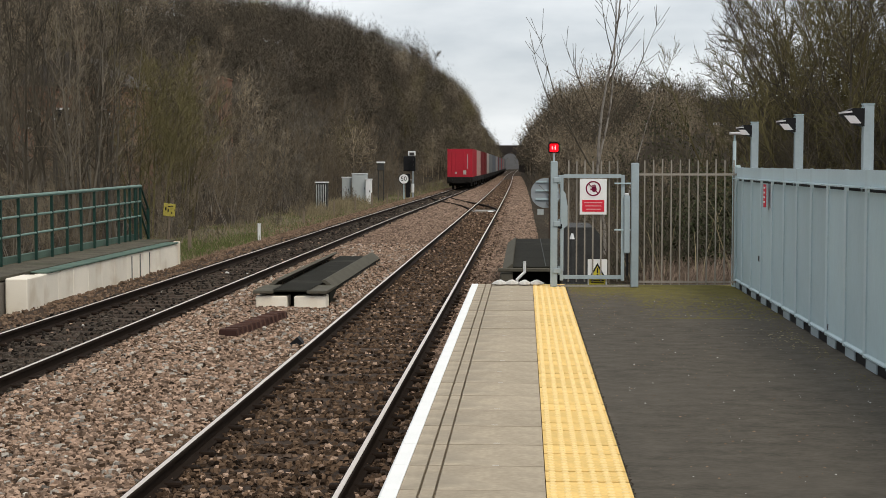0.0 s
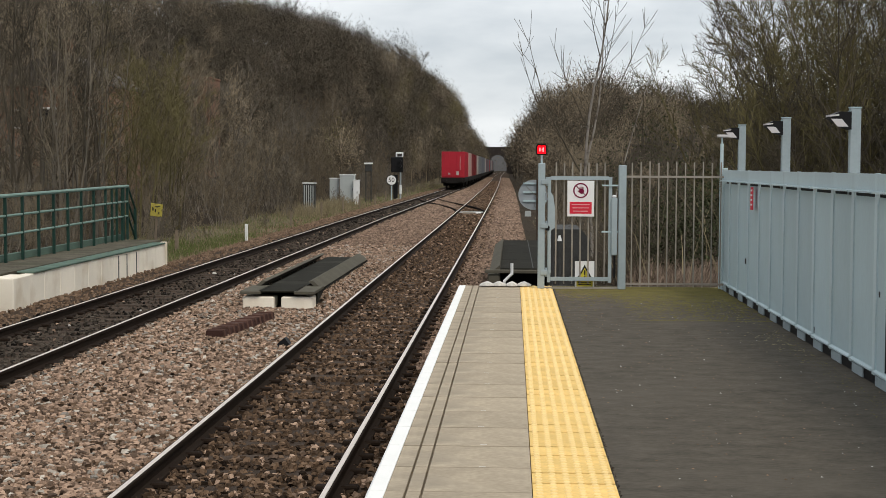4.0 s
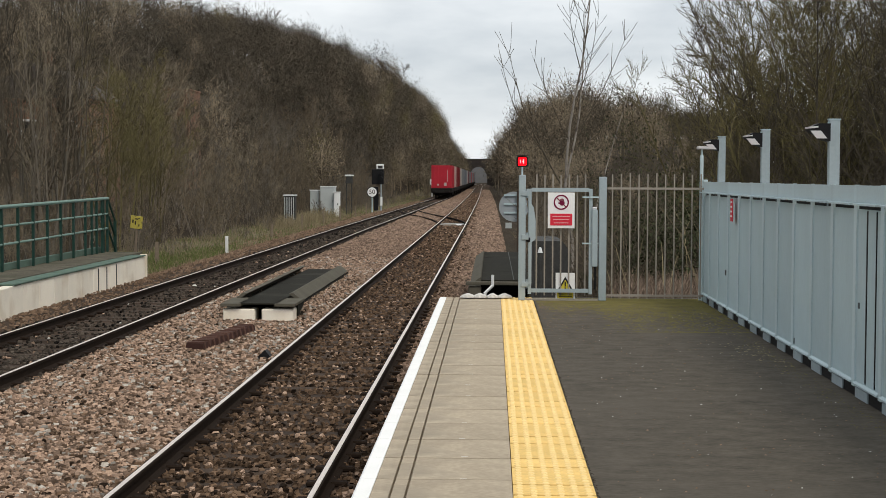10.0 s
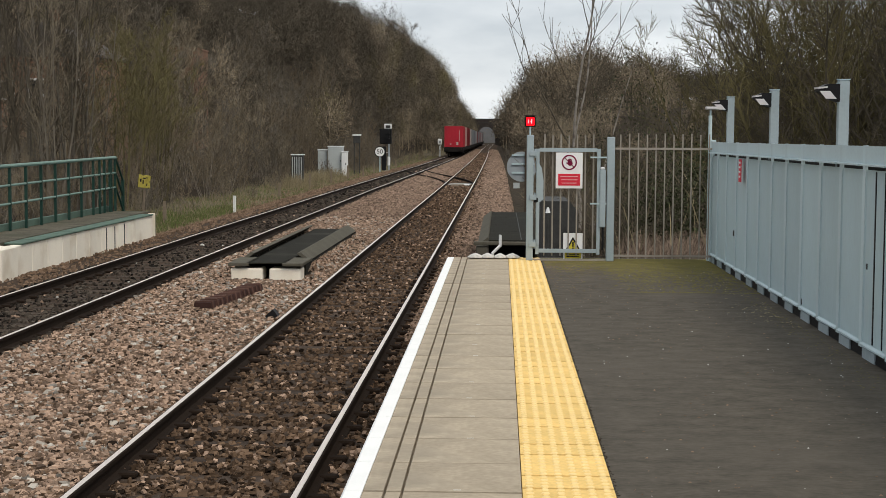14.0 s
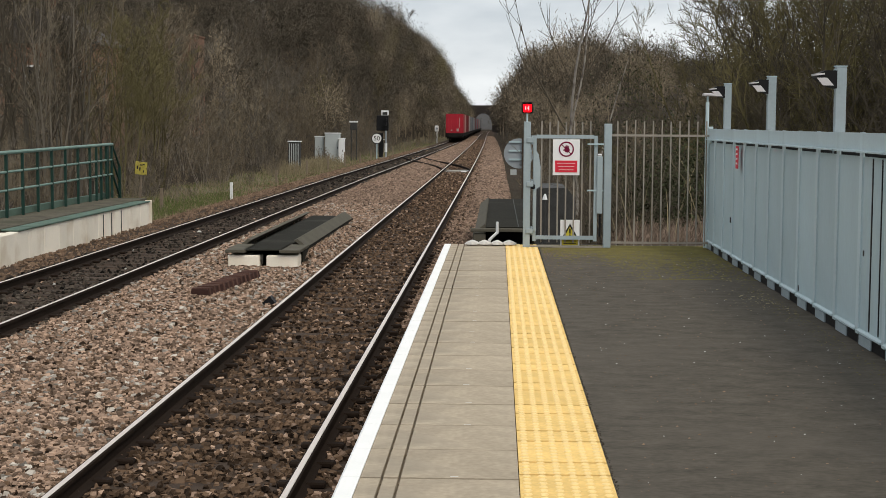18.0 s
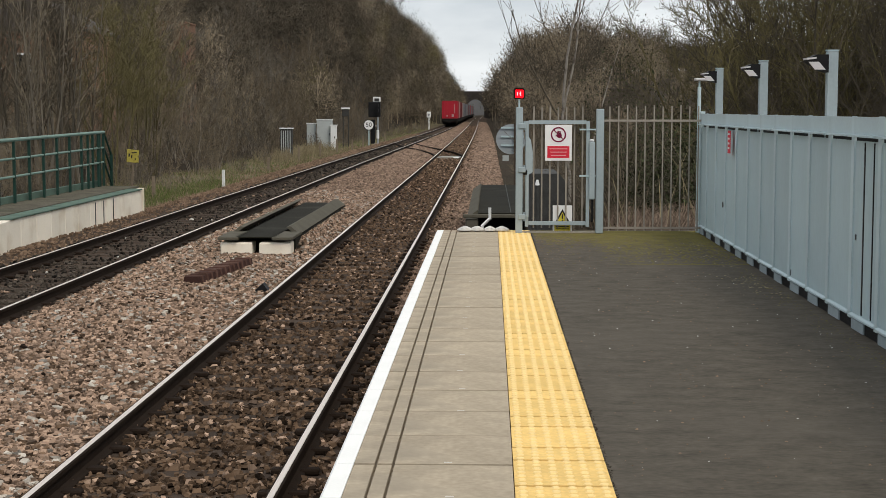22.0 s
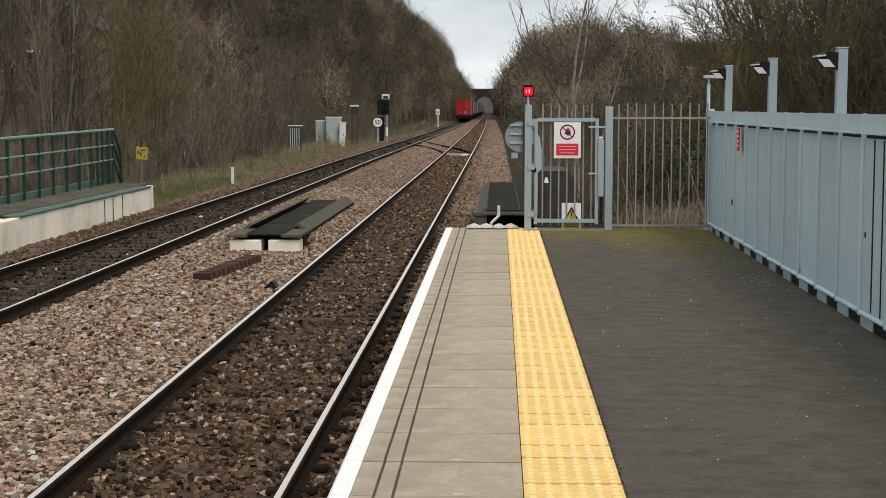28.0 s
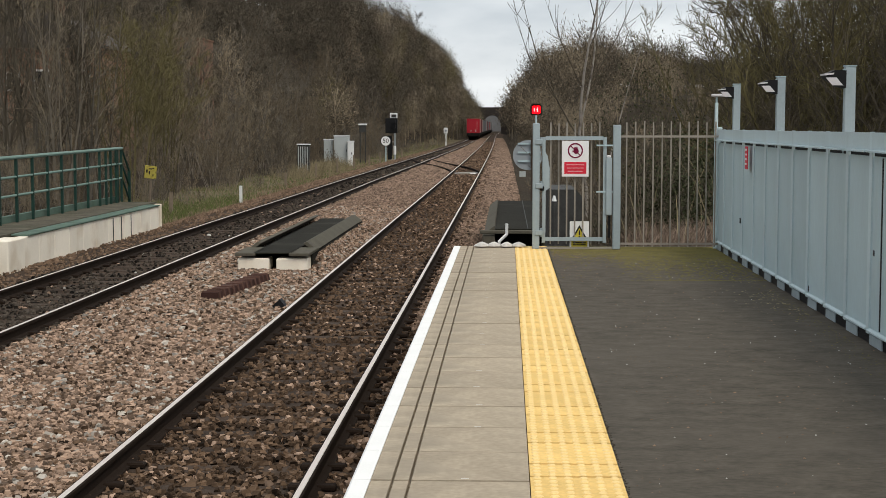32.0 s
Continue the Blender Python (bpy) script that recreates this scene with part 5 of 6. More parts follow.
for k, (u, y, sc) in enumerate(((-0.318, 44, 0.95), (-0.304, 46, 1.0), (-0.296, 43, 0.85), (-0.287, 47, 1.05), (-0.279, 44, 0.9), (-0.272, 48, 0.9), (-0.335, 46, 1.0), (-0.311, 51, 1.1), (-0.29, 53, 1.0), (-0.266, 45, 0.7), (-0.325, 54, 1.1), (-0.345, 50, 1.0))):
    x = u * y
    shared_tree("slender_tree", LEFT_TREES[k % 3], pose(x, y, zland(x, y) - 0.1, 0, 0, 83 * k), sc, "tall slender leafless tree with upright stems", "tree", "trees beside the walkway")

# olive trees on the slope and behind the gate
seg = spreading_tree(47, 8.5, 5, 0.4, 0.06, 0.3, 12, 0.3, 8)
OLIVE = stock(seg, 0.012, M_TWIG_OLIVE, M_TWIG_OLIVE, 0.007, spray(seg, 57, 3, 0.0063, 0.32, 0.007, 0.4))
for k, (u, y, sc) in enumerate(((-0.247, 58, 1.0), (-0.232, 61, 0.95), (-0.257, 63, 1.1), (-0.222, 66, 0.85))):
    shared_tree("bare_tree", OLIVE, pose(u * y, y, zland(u * y, y) - 0.2, 0, 0, 70 * k), sc, "yellow-olive leafless tree on the slope", "tree", "olive trees on the slope")
for k, (x, y) in enumerate(((3.6, 38), (4.4, 41), (5.2, 38.5), (6.0, 42), (2.9, 42), (4.6, 36))):
    shared_tree("bare_tree", OLIVE, pose(x, y, zland(x, y) - 0.2, 0, 0, 50 * k), 0.34 + 0.03 * (k % 3), "low olive-brown leafless tree behind the gate", "tree", "olive trees behind the gate")

# scrub along the left foot of the hill
SCRUB, SCRUB_SHAPES, FAR_SCRUB = [], [], ([], [])
for k in range(5):
    seg = spreading_tree(60 + k, 4.6, 6, 0.5, 0.026, 0.15, 5, 0.32, 4, 0.6)
    fan = spray(seg, 75 + k, 3, 0.0063, 0.4, 0.009, 0.6)
    mat = (M_TWIG_RED, M_TWIG, M_TWIG_DARK, M_TWIG_RED, M_TWIG_GREY)[k]
    SCRUB.append(stock(seg, 0.011, (M_TWIG_PALE, mat, mat, M_TWIG_PALE, M_TWIG_PALE)[k], mat, 0.008, fan))
    SCRUB_SHAPES.append(with_spray(sticks(seg, 1.0, 0.009), fan))


def scrub(k, x, y, sunk, scale, label, group):
    """A bush of its own where it is near; the far ones are gathered."""
    turn = rt.uniform(0, 360)
    if y > 100:
        FAR_SCRUB[k % 2].append((x, y, scale))
        return None
    return shared_tree("scrub_bush", SCRUB[k % 5], pose(x, y, zland(x, y) - sunk, 0, 0, turn), scale, label, "bush", group)


for k in range(250):
    y = 42 + 150 * rt.random() ** 1.15
    foot = float(far_x(y)) - (5.9 if y < 90 else 6.6)
    x = foot - rt.uniform(0, 1) ** 1.3 * 15
    if x < -0.235 * y and y < 60:
        continue
    scrub(k, x, y, 0.1, rt.uniform(0.6, 1.2) * (0.7 if x > foot - 2.5 else 1), "leafless reddish-brown thicket bush", "scrub along the track")

for k, (x, y) in enumerate(((-20.2, 96), (-21.2, 97), (-22.4, 96), (-21.0, 92), (-19.6, 93), (-22.0, 90), (-23.4, 94), (-20.4, 88), (-21.8, 99), (-20.8, 100), (-22.6, 100), (-21.6, 94), (-22.3, 98), (-20.6, 98))):
    scrub(k, x, y, 0.1, 1.55 + 0.1 * (k % 3), "leafless reddish-brown thicket bush", "scrub along the track")
for k in range(16):
    y = 58 + 14 * rt.random()
    x = -0.262 * y - rt.uniform(0, 4.5)
    scrub(k, x, y, 0.1, rt.uniform(0.7, 1.1), "leafless thicket bush before the brick house", "scrub along the track")

# low growth on the verge
for k in range(70):
    y = 44 + 110 * rt.random() ** 1.2
    x = float(far_x(y)) - (5.9 if y < 90 else 6.6) + rt.uniform(-0.5, 1.9)
    scrub(k, x, y, 0.05, rt.uniform(0.12, 0.3), "low leafless scrub on the grassy verge", "scrub along the track")
for k in range(26):
    y = 34 + 20 * rt.random()
    x = -0.262 * y - 1.2 - rt.uniform(0, 4.5)
    scrub(k, x, y, 0.1, rt.uniform(0.3, 0.62), "leafless thicket bush behind the green railing", "scrub along the track")

for k in range(60):
    y = 105 + 130 * rt.random()
    x = float(far_x(y)) - float(np.interp(y, [100, 150, 240], [5.6, 4.6, 3.2])) + rt.uniform(-1.2, 0.9)
    scrub(k, x, y, 0.05, rt.uniform(0.15, 0.42), "low leafless scrub on the grassy verge", "scrub along the track")

# scrub beside the near track, behind the gate and the railing
for k in range(46):
    y = 46 + 170 * rt.random() ** 1.3
    x = float(near_x(y)) + 3.3 + rt.uniform(0, 2.2)
    scrub(k, x, y, 0.1, rt.uniform(0.25, 0.55), "low leafless bush beside the near track", "scrub beside the near track")
seg = grow(66, 4.0, 9, 0.5, 2, 6, 0.9, 0.1, 0.5, 0.016, 0.2, 3, 2)
BRAMBLE = stock(seg, 0.006, M_TWIG, M_TWIG_DARK, 0.004, None)
for k in range(5):
    y = 21.5 + 9 * rt.random()
    x = 1.3 + rt.uniform(0, 3.0) + (y - 21) * 0.06
    shared_tree("bramble_bush", BRAMBLE, pose(x, y, zland(x, y) - 0.1, 0, 0, rt.uniform(0, 360)), rt.uniform(0.3, 0.6), "tangle of pale dead bramble stems behind the railing", "bush", "scrub behind the railing")
for k in range(44):
    y = 26 + 40 * rt.random() ** 1.4
    x = 2.2 + (y - 27) * 0.05 + rt.uniform(0, 9)
    shared_tree("bramble_bush", SCRUB[2 if k % 3 else 1], pose(x, y, zland(x, y) - 0.1, 0, 0, rt.uniform(0, 360)), rt.uniform(0.35, 0.72), "tangled leafless bramble behind the railing", "bush", "scrub behind the railing")


def domed_tree(seed, height, width, n, fine):
    """A far tree: a trunk, a few forks and a lumpy dome of twig slivers."""
    rng = random.Random(seed)
    S = []
    lead = bough(S, rng, Vector((0, 0, 0)), Vector((0, 0, 1)), height * 0.75, 0.09, 3, 0.08, 0.02)
    for k in range(7):
        p, d = along(lead, 0.3 + 0.65 * k / 7)
        bough(S, rng, p, aside(rng, d, rng.uniform(0.5, 0.9)), width * rng.uniform(0.7, 1.0), 0.04, 2, 0.1, 0.15)
    gen = np.random.default_rng(seed)
    lump = gen.normal(0, 1, (9, 3))
    lump /= np.linalg.norm(lump, axis=1, keepdims=True)
    lump[:, 2] = lump[:, 2] * 0.6 + 0.3
    c = lump[gen.integers(9, size=n)]
    d = c * 0.66 + gen.normal(0, 1, (n, 3)) * 0.22
    P = d * np.array([width, width, height * 0.48]) + np.array([0, 0, height * 0.45])
    P[:, 2] = np.maximum(P[:, 2], 0.1)
    D = d / np.maximum(np.linalg.norm(d, axis=1, keepdims=True), 1e-6) * 0.5 + gen.normal(0, 0.75, (n, 3)) + np.array([0, 0, 0.35])
    D /= np.linalg.norm(D, axis=1, keepdims=True)
    W = np.cross(D, gen.normal(0, 1, (n, 3)))
    W *= fine / np.maximum(np.linalg.norm(W, axis=1, keepdims=True), 1e-6)
    v = np.stack([P - W, P + W, P + D * gen.uniform(0.25, 0.65, (n, 1))], 1)
    return with_spray(sticks(arrays(S), 1.0, 0.02), (v.reshape(-1, 3), np.arange(3 * n).reshape(-1, 3)))


def woods(name, seed, n, place, mat, label, kinds):
    """Far woodland, too many trees to count: one object."""
    rng = np.random.default_rng(seed)
    vv, qq, off = [], [], 0
    for i in range(n):
        x, y, sc = place(rng, i)
        v, q = kinds[rng.integers(len(kinds))]
        a = rng.uniform(0, 2 * np.pi)
        c, s = np.cos(a), np.sin(a)
        h = sc * rng.uniform(0.85, 1.2)
        w = np.stack([(c * v[:, 0] - s * v[:, 1]) * sc + x, (s * v[:, 0] + c * v[:, 1]) * sc + y, v[:, 2] * h + zland(x, y) - 0.2], -1)
        vv.append(w)
        qq.append(q + off)
        off += len(v)
    return solid(name, array_mesh(name, np.concatenate(vv), np.concatenate(qq), mat), None, label, "woodland", kind="stuff")


TALL_KINDS = [domed_tree(80 + k, 8.5, 2.5, 950, 0.03) for k in range(5)]
PALE_KINDS = [domed_tree(280 + k, 9.0, 2.2, 220, 0.03) for k in range(3)]
LOW_KINDS = [domed_tree(180 + k, 5.0, 2.4, 700, 0.034) for k in range(3)]


def on_hill(rng, i):
    y = 105 + 470 * rng.random() ** 1.25
    foot = float(far_x(y)) - 2.0 - float(np.interp(y, [0, 60, 150, 400], [7.0, 7.0, 5.6, 1.6]))
    x = foot - rng.random() ** (0.9 if y < 230 else 1.5) * (52 if y < 250 else 32)
    return x, y, rng.uniform(0.55, 0.95) * (1 + 0.5 * min(max((y - 200) / 150, 0), 1))


def on_right(rng, i):
    y = 48 + 510 * rng.random() ** 1.5
    foot = float(near_x(y)) + float(np.interp(y, [0, 60, 150, 400], [8.0, 7.5, 5.5, 3.6]))
    x = foot + rng.random() ** 1.25 * (14 + 0.13 * y)
    low = float(np.interp(x / y, [0.04, 0.08, 0.16], [1.05, 0.92, 0.55])) if y > 90 else 1.0
    return x, y, low * rng.uniform(0.62, 0.95) * float(np.interp(y, [48, 90, 140, 260], [0.36, 0.42, 0.8, 1.65]))


def on_ridge(rng, i):
    y = 85 + 190 * rng.random()
    foot = float(far_x(y)) - 2.0 - float(np.interp(y, [0, 60, 150, 400], [7.0, 7.0, 5.6, 1.6]))
    x = foot - float(np.interp(y, [0, 150, 300, 560], [22, 22, 17, 11])) * rng.uniform(0.35, 1.35)
    return x, y, rng.uniform(0.6, 0.9) * (1 + 0.6 * min(max((y - 130) / 100, 0), 1))


for rows, mat, name, label in ((FAR_SCRUB[0], M_TWIG_RED, "far_scrub", "far reddish-brown leafless scrub along the line"), (FAR_SCRUB[1], M_TWIG_GREY, "far_grey_scrub", "far greyish leafless scrub along the line")):
    woods(name, 8, len(rows), lambda rng, i, rows=rows: rows[i], mat, label, SCRUB_SHAPES)
woods("right_undergrowth", 9, 240, lambda rng, i: (4 + 80 * rng.random(), 330 + 140 * rng.random(), rng.uniform(1.1, 1.5)), M_TWIG_DARK, "low undergrowth on the far plateau", LOW_KINDS)
woods("ridge_thicket", 6, 240, on_ridge, M_TWIG_DARK, "dense dark undergrowth along the ridge of the hill", LOW_KINDS)
woods("hillside_woodland", 1, 700, on_hill, M_TWIG_DARK, "dense dark leafless wood on the steep hillside", TALL_KINDS)
woods("pale_hillside_trees", 3, 150, on_hill, M_TWIG_GREY, "pale grey leafless trees among the hillside wood", PALE_KINDS)
woods("olive_hillside_trees", 4, 45, on_hill, M_TWIG_OLIVE, "mossy olive leafless trees on the hillside", TALL_KINDS)
woods("brown_hillside_trees", 5, 150, on_hill, M_TWIG_RED, "reddish-brown leafless trees on the hillside", TALL_KINDS)
woods("brown_right_trees", 10, 190, on_right, M_TWIG_RED, "brown leafless trees on the bank beside the line", TALL_KINDS)
woods("right_bank_woodland", 2, 310, on_right, M_TWIG_DARK, "dense leafless wood on the bank beside the line", TALL_KINDS)
woods("right_plateau_wood", 7, 110, lambda rng, i: (8 + 46 * i / 110, 170 + 170 * rng.random(), rng.uniform(0.95, 1.25) * (1 - 0.6 * i / 110)), M_TWIG_DARK, "far leafless wood on the plateau above the cutting", TALL_KINDS)


def leaves(name, seed, n, centre, spread, size, mat, label):
    """A cloud of small leaves round a few centres."""
    rng = np.random.default_rng(seed)
    c = np.asarray(centre, float)[rng.integers(len(centre), size=n)]
    p = c + rng.normal(0, 1, (n, 3)) * np.asarray(spread)
    u, w = rng.normal(0, 1, (n, 3)), rng.normal(0, 1, (n, 3))
    u /= np.linalg.norm(u, axis=1, keepdims=True)
    w -= (w * u).sum(1, keepdims=True) * u
    w /= np.linalg.norm(w, axis=1, keepdims=True)
    s = rng.uniform(0.6, 1.3, (n, 1)) * size
    v = np.stack([p - u * s, p + w * s * 0.5, p + u * s, p - w * s * 0.5], 1).reshape(-1, 3)
    return solid(name, array_mesh(name, v, np.arange(4 * n).reshape(-1, 4), mat), None, label, "leaves", kind="stuff")


def spot(x, y, h):
    return (x, y, zland(x, y) + h)


leaves("copper_leaves", 31, 420, [(-11.2, 42.6, 3.6), (-11.0, 42.5, 3.0), (-11.15, 42.6, 2.4), (-10.9, 42.5, 1.5)], (0.3, 0.3, 0.4), 0.03, M_LEAF, "clinging copper-brown winter leaves on a bush")
leaves("ivy", 32, 2600, [spot(2.0, 30, 0.35), spot(2.9, 30, 0.3), spot(3.4, 31, 0.6), spot(4.2, 31, 0.4), spot(1.3, 31, 0.5)], (0.5, 0.6, 0.3), 0.05, M_IVY, "dark green ivy leaves low behind the railing")
leaves("ivy_thicket", 34, 5000, [(2.1, 23.5, 0.3), (2.5, 23.5, 0.45), (2.9, 23, 0.3), (3.3, 24, 0.5), (2.7, 24.5, 0.8), (3.1, 25, 0.9)], (0.32, 0.5, 0.34), 0.034, M_IVY, "dark ivy tangle behind the bar railing")
leaves("evergreen_leaves", 35, 1800, [(3.5, 40, 2.6), (4.1, 41, 2.2), (4.6, 40, 1.6), (3.2, 41, 1.4), (2.6, 42, 1.0)], (0.5, 0.6, 0.6), 0.035, M_IVY, "dark olive evergreen foliage beside the trees")
leaves("pale_buds", 33, 2200, [spot(8.0, 33, 6.2), spot(7.3, 34, 5.6), spot(8.6, 32, 5.4), spot(7.8, 33, 4.8)], (0.7, 0.8, 0.8), 0.022, M_SANDBAG, "pale catkins in the tree behind the fence")


# a few taller trees that stand out on the ridge
seg = spreading_tree(99, 9.0, 3, 0.5, 0.16, 0.25, 12, 0.42, 8, 0.9)
DOME = stock(seg, 0.03, M_TWIG_DARK, M_TWIG_DARK, 0.02, spray(seg, 98, 2, 0.0063, 0.5, 0.014, 0.3))
for k, (x, y, sc) in enumerate(((-49.0, 232, 1.45), (-44.5, 226, 1.0), (-37.5, 240, 0.95), (-34.5, 244, 0.8), (-22.0, 330, 1.5), (-19.5, 345, 1.6), (-52, 215, 0.9), (-58, 212, 1.0))):
    shared_tree("bare_tree", DOME, pose(x, y, zland(x, y) - 0.3, 0, 0, 55 * k), sc, "broad leafless tree on the ridge", "tree", "trees on the ridge")


# ---- grass ----
def blades(name, seed, n, pick, mat, label, h0, h1):
    rng = np.random.default_rng(seed)
    x, y = pick(rng, n)
    z = land(x, y)
    a = rng.uniform(0, 2 * np.pi, n)
    h = rng.uniform(h0, h1, n)
    lean = rng.uniform(-0.5, 0.5, (n, 2)) * h[:, None]
    w = rng.uniform(0.006, 0.012, n)
    A = np.stack([x, y, z - 0.02], -1)
    B = np.stack([x + lean[:, 0] * 0.4, y + lean[:, 1] * 0.4, z + h * 0.6], -1)
    C = np.stack([x + lean[:, 0], y + lean[:, 1], z + h], -1)
    seg = (np.concatenate([A, B]), np.concatenate([B, C]), np.concatenate([w, w * 0.7]), np.concatenate([w * 0.7, w * 0.1]))
    return solid(name, array_mesh(name, *sticks(seg), mat), None, label, "grass", kind="stuff")


def verge_pick(rng, n):
    y = deep(rng, n, 38, 235, 1.6)
    return far_x(y) - 2.9 - rng.random(n) * 4.2, y


def behind_gate(rng, n):
    y = deep(rng, n, 24, 40, 1.3)
    return 1.2 + rng.random(n) * 5, y


def rank_pick(rng, n):
    y = rng.uniform(82, 108, n)
    return rng.normal(-11.8, 0.7, n), y


def gate_bank(rng, n):
    y = deep(rng, n, 20.1, 24.0, 1.2)
    return 1.3 + rng.random(n) * 2.6, y


blades("dry_grass", 8, 14000, verge_pick, M_GRASS, "dry straw-coloured grass on the verge", 0.05, 0.28)
blades("green_grass", 9, 9000, verge_pick, M_GRASS_GREEN, "rough green grass on the verge", 0.05, 0.24)
def green_patch(rng, n):
    y = deep(rng, n, 40, 60, 1.2)
    return far_x(y) - 3.3 - np.abs(rng.normal(0, 0.9, n)), y


blades("lush_grass", 13, 3500, green_patch, M_GRASS_GREEN, "patch of lusher green grass beside the parapet's end", 0.06, 0.24)
blades("rank_grass", 14, 2600, rank_pick, M_GRASS, "tall dead grass round the lineside cabinets", 0.25, 0.8)
blades("dead_stalks", 10, 2500, behind_gate, M_TWIG_DARK, "dead dark stalks behind the railing", 0.3, 1.1)
blades("bank_grass", 11, 2600, gate_bank, M_GRASS_DRY, "dead pinkish-brown grass behind the railing", 0.05, 0.28)
blades("pale_stems", 12, 26, gate_bank, M_GRASS, "long pale dead stems behind the railing", 0.6, 1.5)


# ---- moss and litter on the platform ----
def on_platform(name, seed, n, pick, mat, label, category, s0, s1, flat):
    rng = np.random.default_rng(seed)
    x, y = pick(rng, n)
    octa = np.array([[1, 0, 0], [0, 1, 0], [-1, 0, 0], [0, -1, 0], [0.2, 0.1, 1]], float)
    tri = np.array([[0, 1, 4], [1, 2, 4], [2, 3, 4], [3, 0, 4]])
    s = rng.uniform(s0, s1, (n, 1, 1))
    a = rng.uniform(0, 6.28, n)
    v = octa[None] * (1 + rng.uniform(-0.4, 0.4, (n, 5, 1))) * s * np.array([1, 1, flat])
    v = np.stack([np.cos(a)[:, None] * v[..., 0] - np.sin(a)[:, None] * v[..., 1], np.sin(a)[:, None] * v[..., 0] + np.cos(a)[:, None] * v[..., 1], v[..., 2]], -1)
    v += np.stack([x, y, np.full(n, -0.0045)], -1)[:, None, :]
    f = (tri[None] + 5 * np.arange(n)[:, None, None]).reshape(-1, 3)
    return solid(name, array_mesh(name, v.reshape(-1, 3), f, mat), None, label, category, kind="stuff")


def moss_pick(rng, n):
    x = TACT1 + 0.03 + 2.05 * rng.random(n) ** 0.8
    clump = 0.75 + 0.25 * np.sin(3.1 * x + 1.0) * np.sin(7.3 * x)
    return x, 19.35 - np.minimum(rng.exponential(1.5, n) * (0.45 + 0.6 * np.clip(x - 0.8, 0, 1.2)) * clump, 4.2)


def fence_foot(rng, n):
    y = rng.uniform(9, 18.8, n)
    return fence_x(y) - 0.1 - np.abs(rng.normal(0, 0.12, n)), y


def litter_drift(rng, n):
    y = np.concatenate([rng.normal(16.4, 0.9, n // 2), rng.normal(13.4, 0.5, n - n // 2)])
    return fence_x(y) - 0.12 - np.abs(rng.normal(0, 0.22, n)), y


def strip_edge(rng, n):
    return TACT1 + rng.normal(0.004, 0.006, n), rng.uniform(5.5, 19.2, n)


def strip_head(rng, n):
    y = 19.2 - np.minimum(rng.exponential(1.3, n), 5.0)
    return TACT1 + 0.04 + np.abs(rng.normal(0, 0.4, n)), y


def chips(rng, n):
    return rng.uniform(0.55, 2.5, n), rng.uniform(5.5, 18.5, n)


on_platform("moss", 21, 26000, moss_pick, M_MOSS, "green moss spreading over the tarmac", "moss", 0.005, 0.02, 0.25)
on_platform("tactile_grime", 25, 2600, strip_edge, M_DARKGAP, "dark grime along the edge of the tactile strip", "grime", 0.002, 0.008, 0.5)
on_platform("moss_at_fence", 22, 700, fence_foot, M_MOSS, "thin moss along the fence foot", "moss", 0.004, 0.011, 0.3)
on_platform("leaf_litter", 23, 260, litter_drift, M_GRASS, "dry leaf fragments along the fence foot", "leaf litter", 0.006, 0.018, 0.3)
on_platform("grit", 24, 90, chips, M_SANDBAG, "loose pale grit on the tarmac", "grit", 0.003, 0.008, 0.6)
on_platform("dirt_crumbs", 27, 1500, strip_head, M_STONE_MID, "brown crumbs of dirt and leaf beside the strip", "dirt", 0.003, 0.011, 0.4)
on_platform("pebbles", 26, 700, chips, M_STONE_MID, "small brown stones on the tarmac", "grit", 0.003, 0.01, 0.6)


# ---- the container train ----
def corrugated(w, l, h, z0):
    """A container's body with ribbed sides."""
    bm = bmesh.new()
    n = 44
    ring_ = []
    for i in range(n + 1):
        y = l * i / n
        o = 0.035 if i % 4 in (1, 2) and 0 < i < n else 0.0
        ring_.append([bm.verts.new(p) for p in ((-w / 2 + o, y, z0), (w / 2 - o, y, z0), (w / 2 - o, y, z0 + h - 0.12), (w / 2, y, z0 + h), (-w / 2, y, z0 + h), (-w / 2 + o, y, z0 + h - 0.12))])
    for a, b in zip(ring_, ring_[1:]):
        for i in range(6):
            j = (i + 1) % 6
            bm.faces.new((a[i], a[j], b[j], b[i]))
    bm.faces.new(ring_[0])
    bm.faces.new(ring_[-1][::-1])
    bmesh.ops.recalc_face_normals(bm, faces=bm.faces)
    return bm


BOX_L, PITCH, FLOOR = 12.19, 13.5, 1.22
BODY = {n: mesh_of("container_body", corrugated(2.44, BOX_L, 2.74, FLOOR), M_BOX[n]) for n, c in BOX_COLOURS}
BED = mesh_of("flatbed", boxed(-1.25, 1.25, -0.3, 12.6, 0.7, 1.2, 0.03), M_BOGIE)
wheel_bm = bmesh.new()
for sx in (-0.75, 0.75):
    tube(wheel_bm, (sx - 0.06, 0, 0.42), (sx + 0.06, 0, 0.42), 0.42, 16)
tube(wheel_bm, (-0.75, 0, 0.42), (0.75, 0, 0.42), 0.08, 8)
WHEELS = mesh_of("wheelset", wheel_bm, M_BOGIE)
SIDE = mesh_of("bogie_side", boxed(-0.08, 0.08, -1.3, 1.3, 0.3, 0.7, 0.03), M_BOGIE)
BOLSTER = mesh_of("bogie", boxed(-0.92, 0.92, -0.3, 0.3, 0.45, 0.7, 0.03), M_BOGIE)
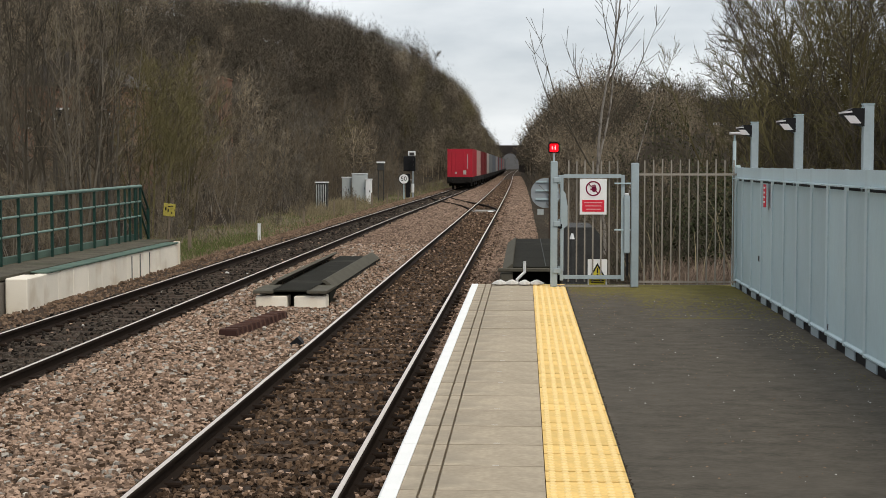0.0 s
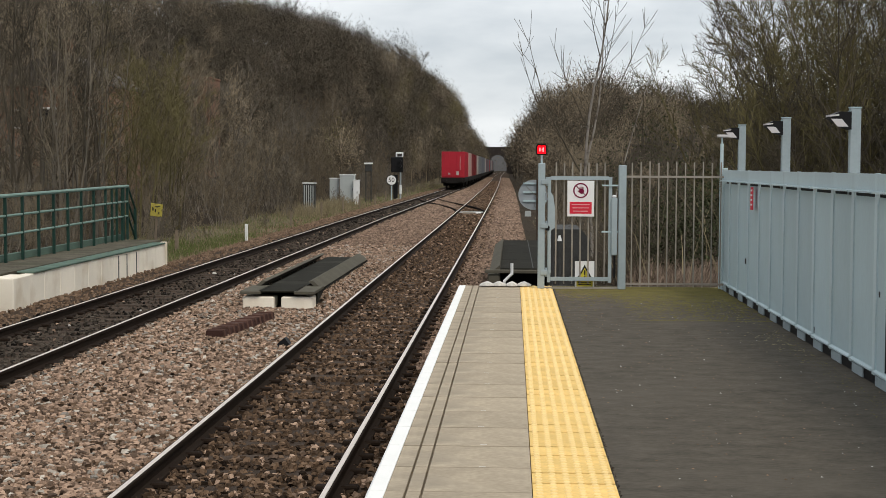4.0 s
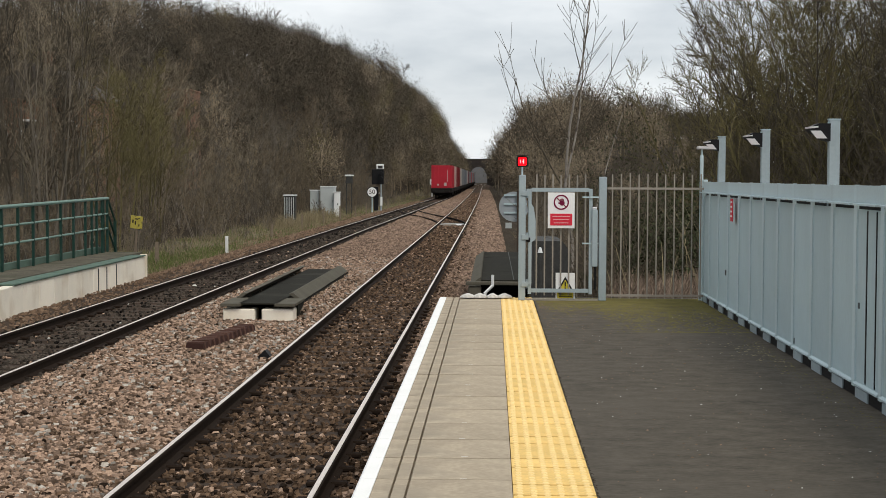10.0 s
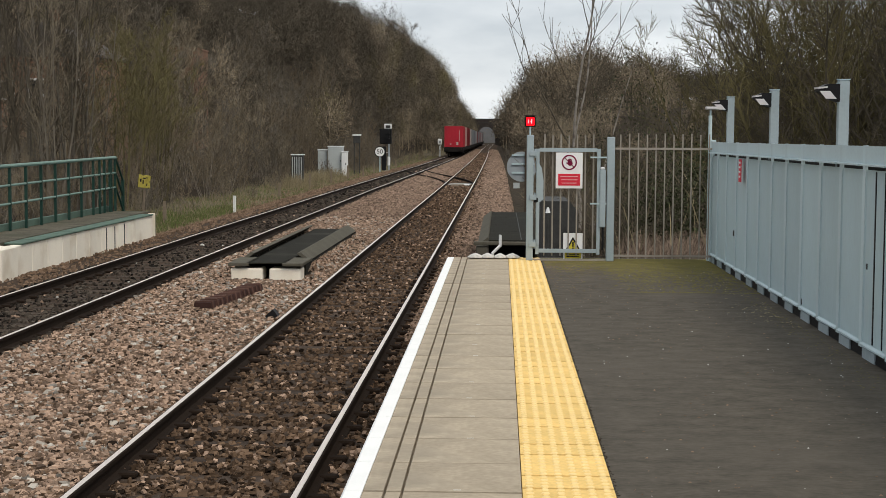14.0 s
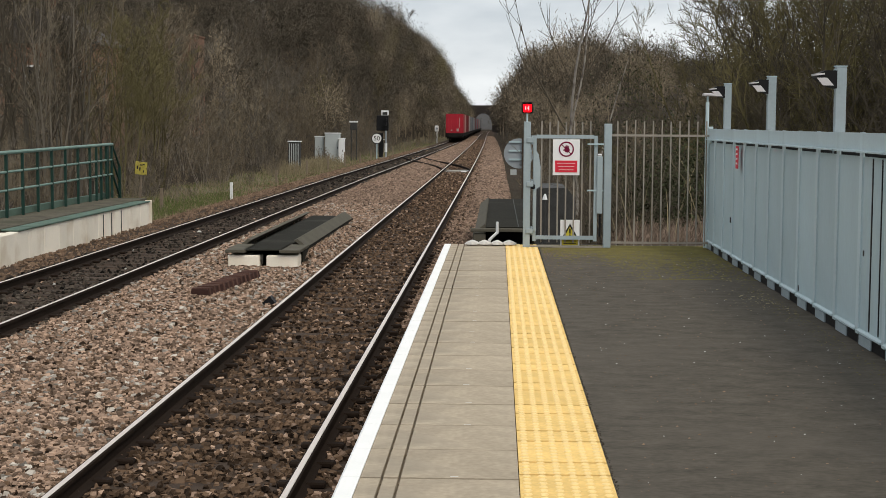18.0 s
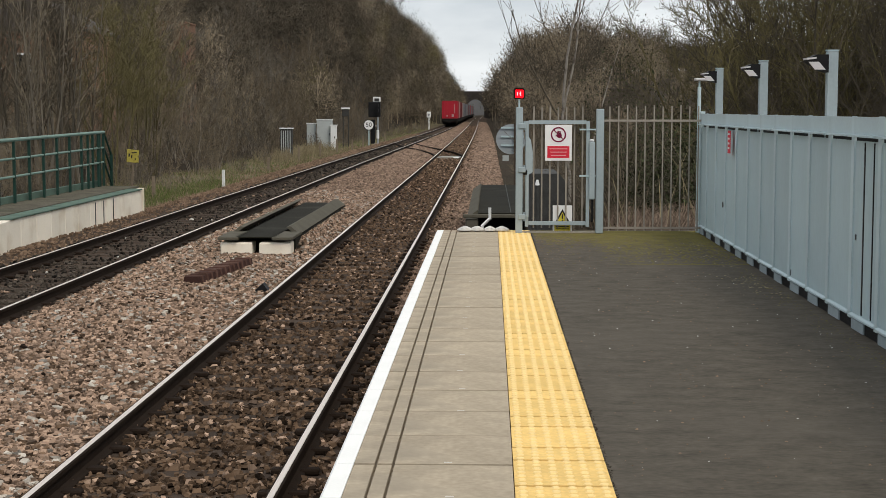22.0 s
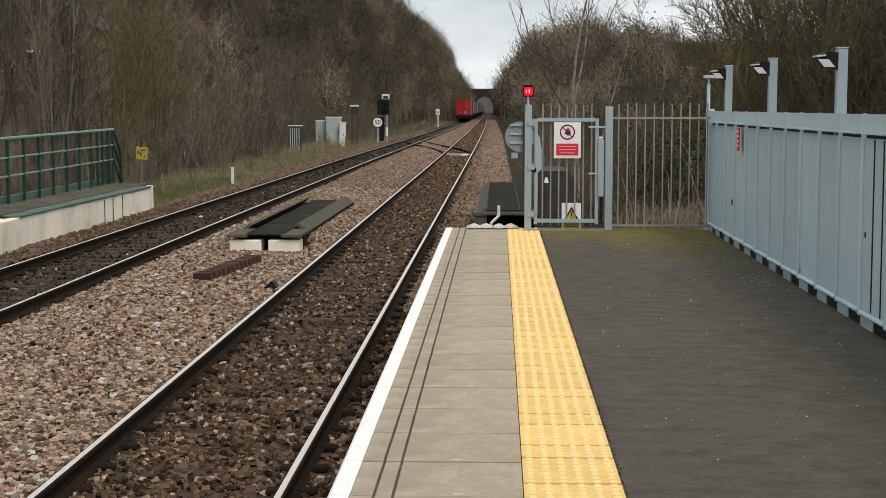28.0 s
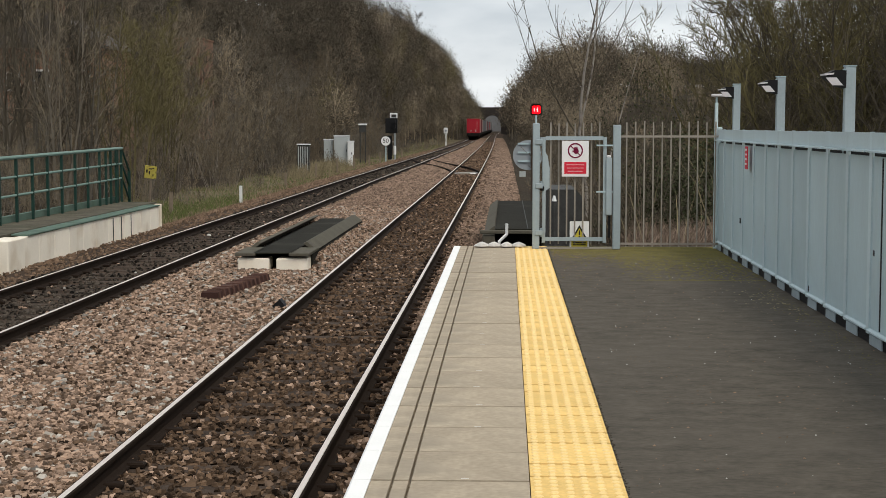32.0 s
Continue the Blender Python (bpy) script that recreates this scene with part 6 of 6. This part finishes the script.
ORDER = ["red", "pale_red", "maroon", "maroon", "dull_white", "grey", "grey", "slate", "slate", "grey", "dull_white", "slate", "maroon", "grey", "slate", "grey", "red", "grey", "slate", "dull_white", "maroon", "grey", "slate", "grey"]


def wagon(colour, last):
    t = thing("container_wagon", pose(0, 0, 0), "flat rail wagon carrying a %s shipping container" % colour.replace("_", " "), "rail wagon", "container train")
    part("flatbed", BED, None, t, "dark steel flatbed")
    c = part("container", BODY[colour], None, t, "%s ribbed shipping container" % colour.replace("_", " "))
    for x in (-0.6, 0.6):
        part("door", boxed(x - 0.57, x + 0.57, -0.03, -0.002, FLOOR + 0.1, FLOOR + 2.6), M_BOX[colour], c)
        part("lock_rod", tubed((x - 0.2, -0.05, FLOOR + 0.1), (x - 0.2, -0.05, FLOOR + 2.6), 0.02, 6), M_BOX[colour], c)
        part("lock_rod", tubed((x + 0.2, -0.05, FLOOR + 0.1), (x + 0.2, -0.05, FLOOR + 2.6), 0.02, 6), M_BOX[colour], c)
    for by in (1.6, 10.7):
        b = part("bogie", BOLSTER, None, t)
        b.location = (0, by, 0)
        for sx in (-1.0, 1.0):
            part("bogie_side", SIDE, None, b).location = (sx, 0, 0)
        for dy in (-0.9, 0.9):
            wset = part("wheelset", WHEELS, None, b)
            wset.location = (0, dy, 0)
    if last:
        part("label_plate", boxed(0.32, 0.62, -0.056, -0.032, FLOOR + 0.25, FLOOR + 0.65), M_BOX["dull_white"], c, "pale square placard")
        part("label_plate", boxed(-0.5, -0.3, -0.056, -0.032, FLOOR + 0.3, FLOOR + 0.5), M_BOX["dull_white"], c)
        part("marking", boxed(0.72, 0.82, -0.04, -0.031, FLOOR + 0.8, FLOOR + 2.2), M_BOX["dull_white"], c)
        part("buffer_beam", boxed(-1.25, 1.25, -0.42, -0.31, 0.6, 0.96, 0.02), M_BOGIE, t)
        for x in (-0.87, 0.87):
            part("buffer", tubed((x, -0.75, 0.95), (x, -0.43, 0.95), 0.2, 12), M_BOGIE, t)
    return t


WAGONS = [wagon(c, i == 0) for i, c in enumerate(ORDER)]
TAIL = [(0, 150), (5, 166), (10, 185), (17, 216), (23, 246), (29, 279), (32, 296)]


def motions():
    ts = [0, 4, 8, 12, 16, 20, 24, 28, 32]
    tt, dd = [a for a, b in TAIL], [b for a, b in TAIL]
    for i, w in enumerate(WAGONS):
        rows = []
        for t in ts:
            y = float(np.interp(t, tt, dd)) + PITCH * i
            x0, x1 = float(far_x(y)), float(far_x(y + 12))
            rows.append((t, pose(x0, y, float(rail_z(y)), 0, 0, math.degrees(math.atan2(x0 - x1, 12)))))
        walk(w, rows)


motions()
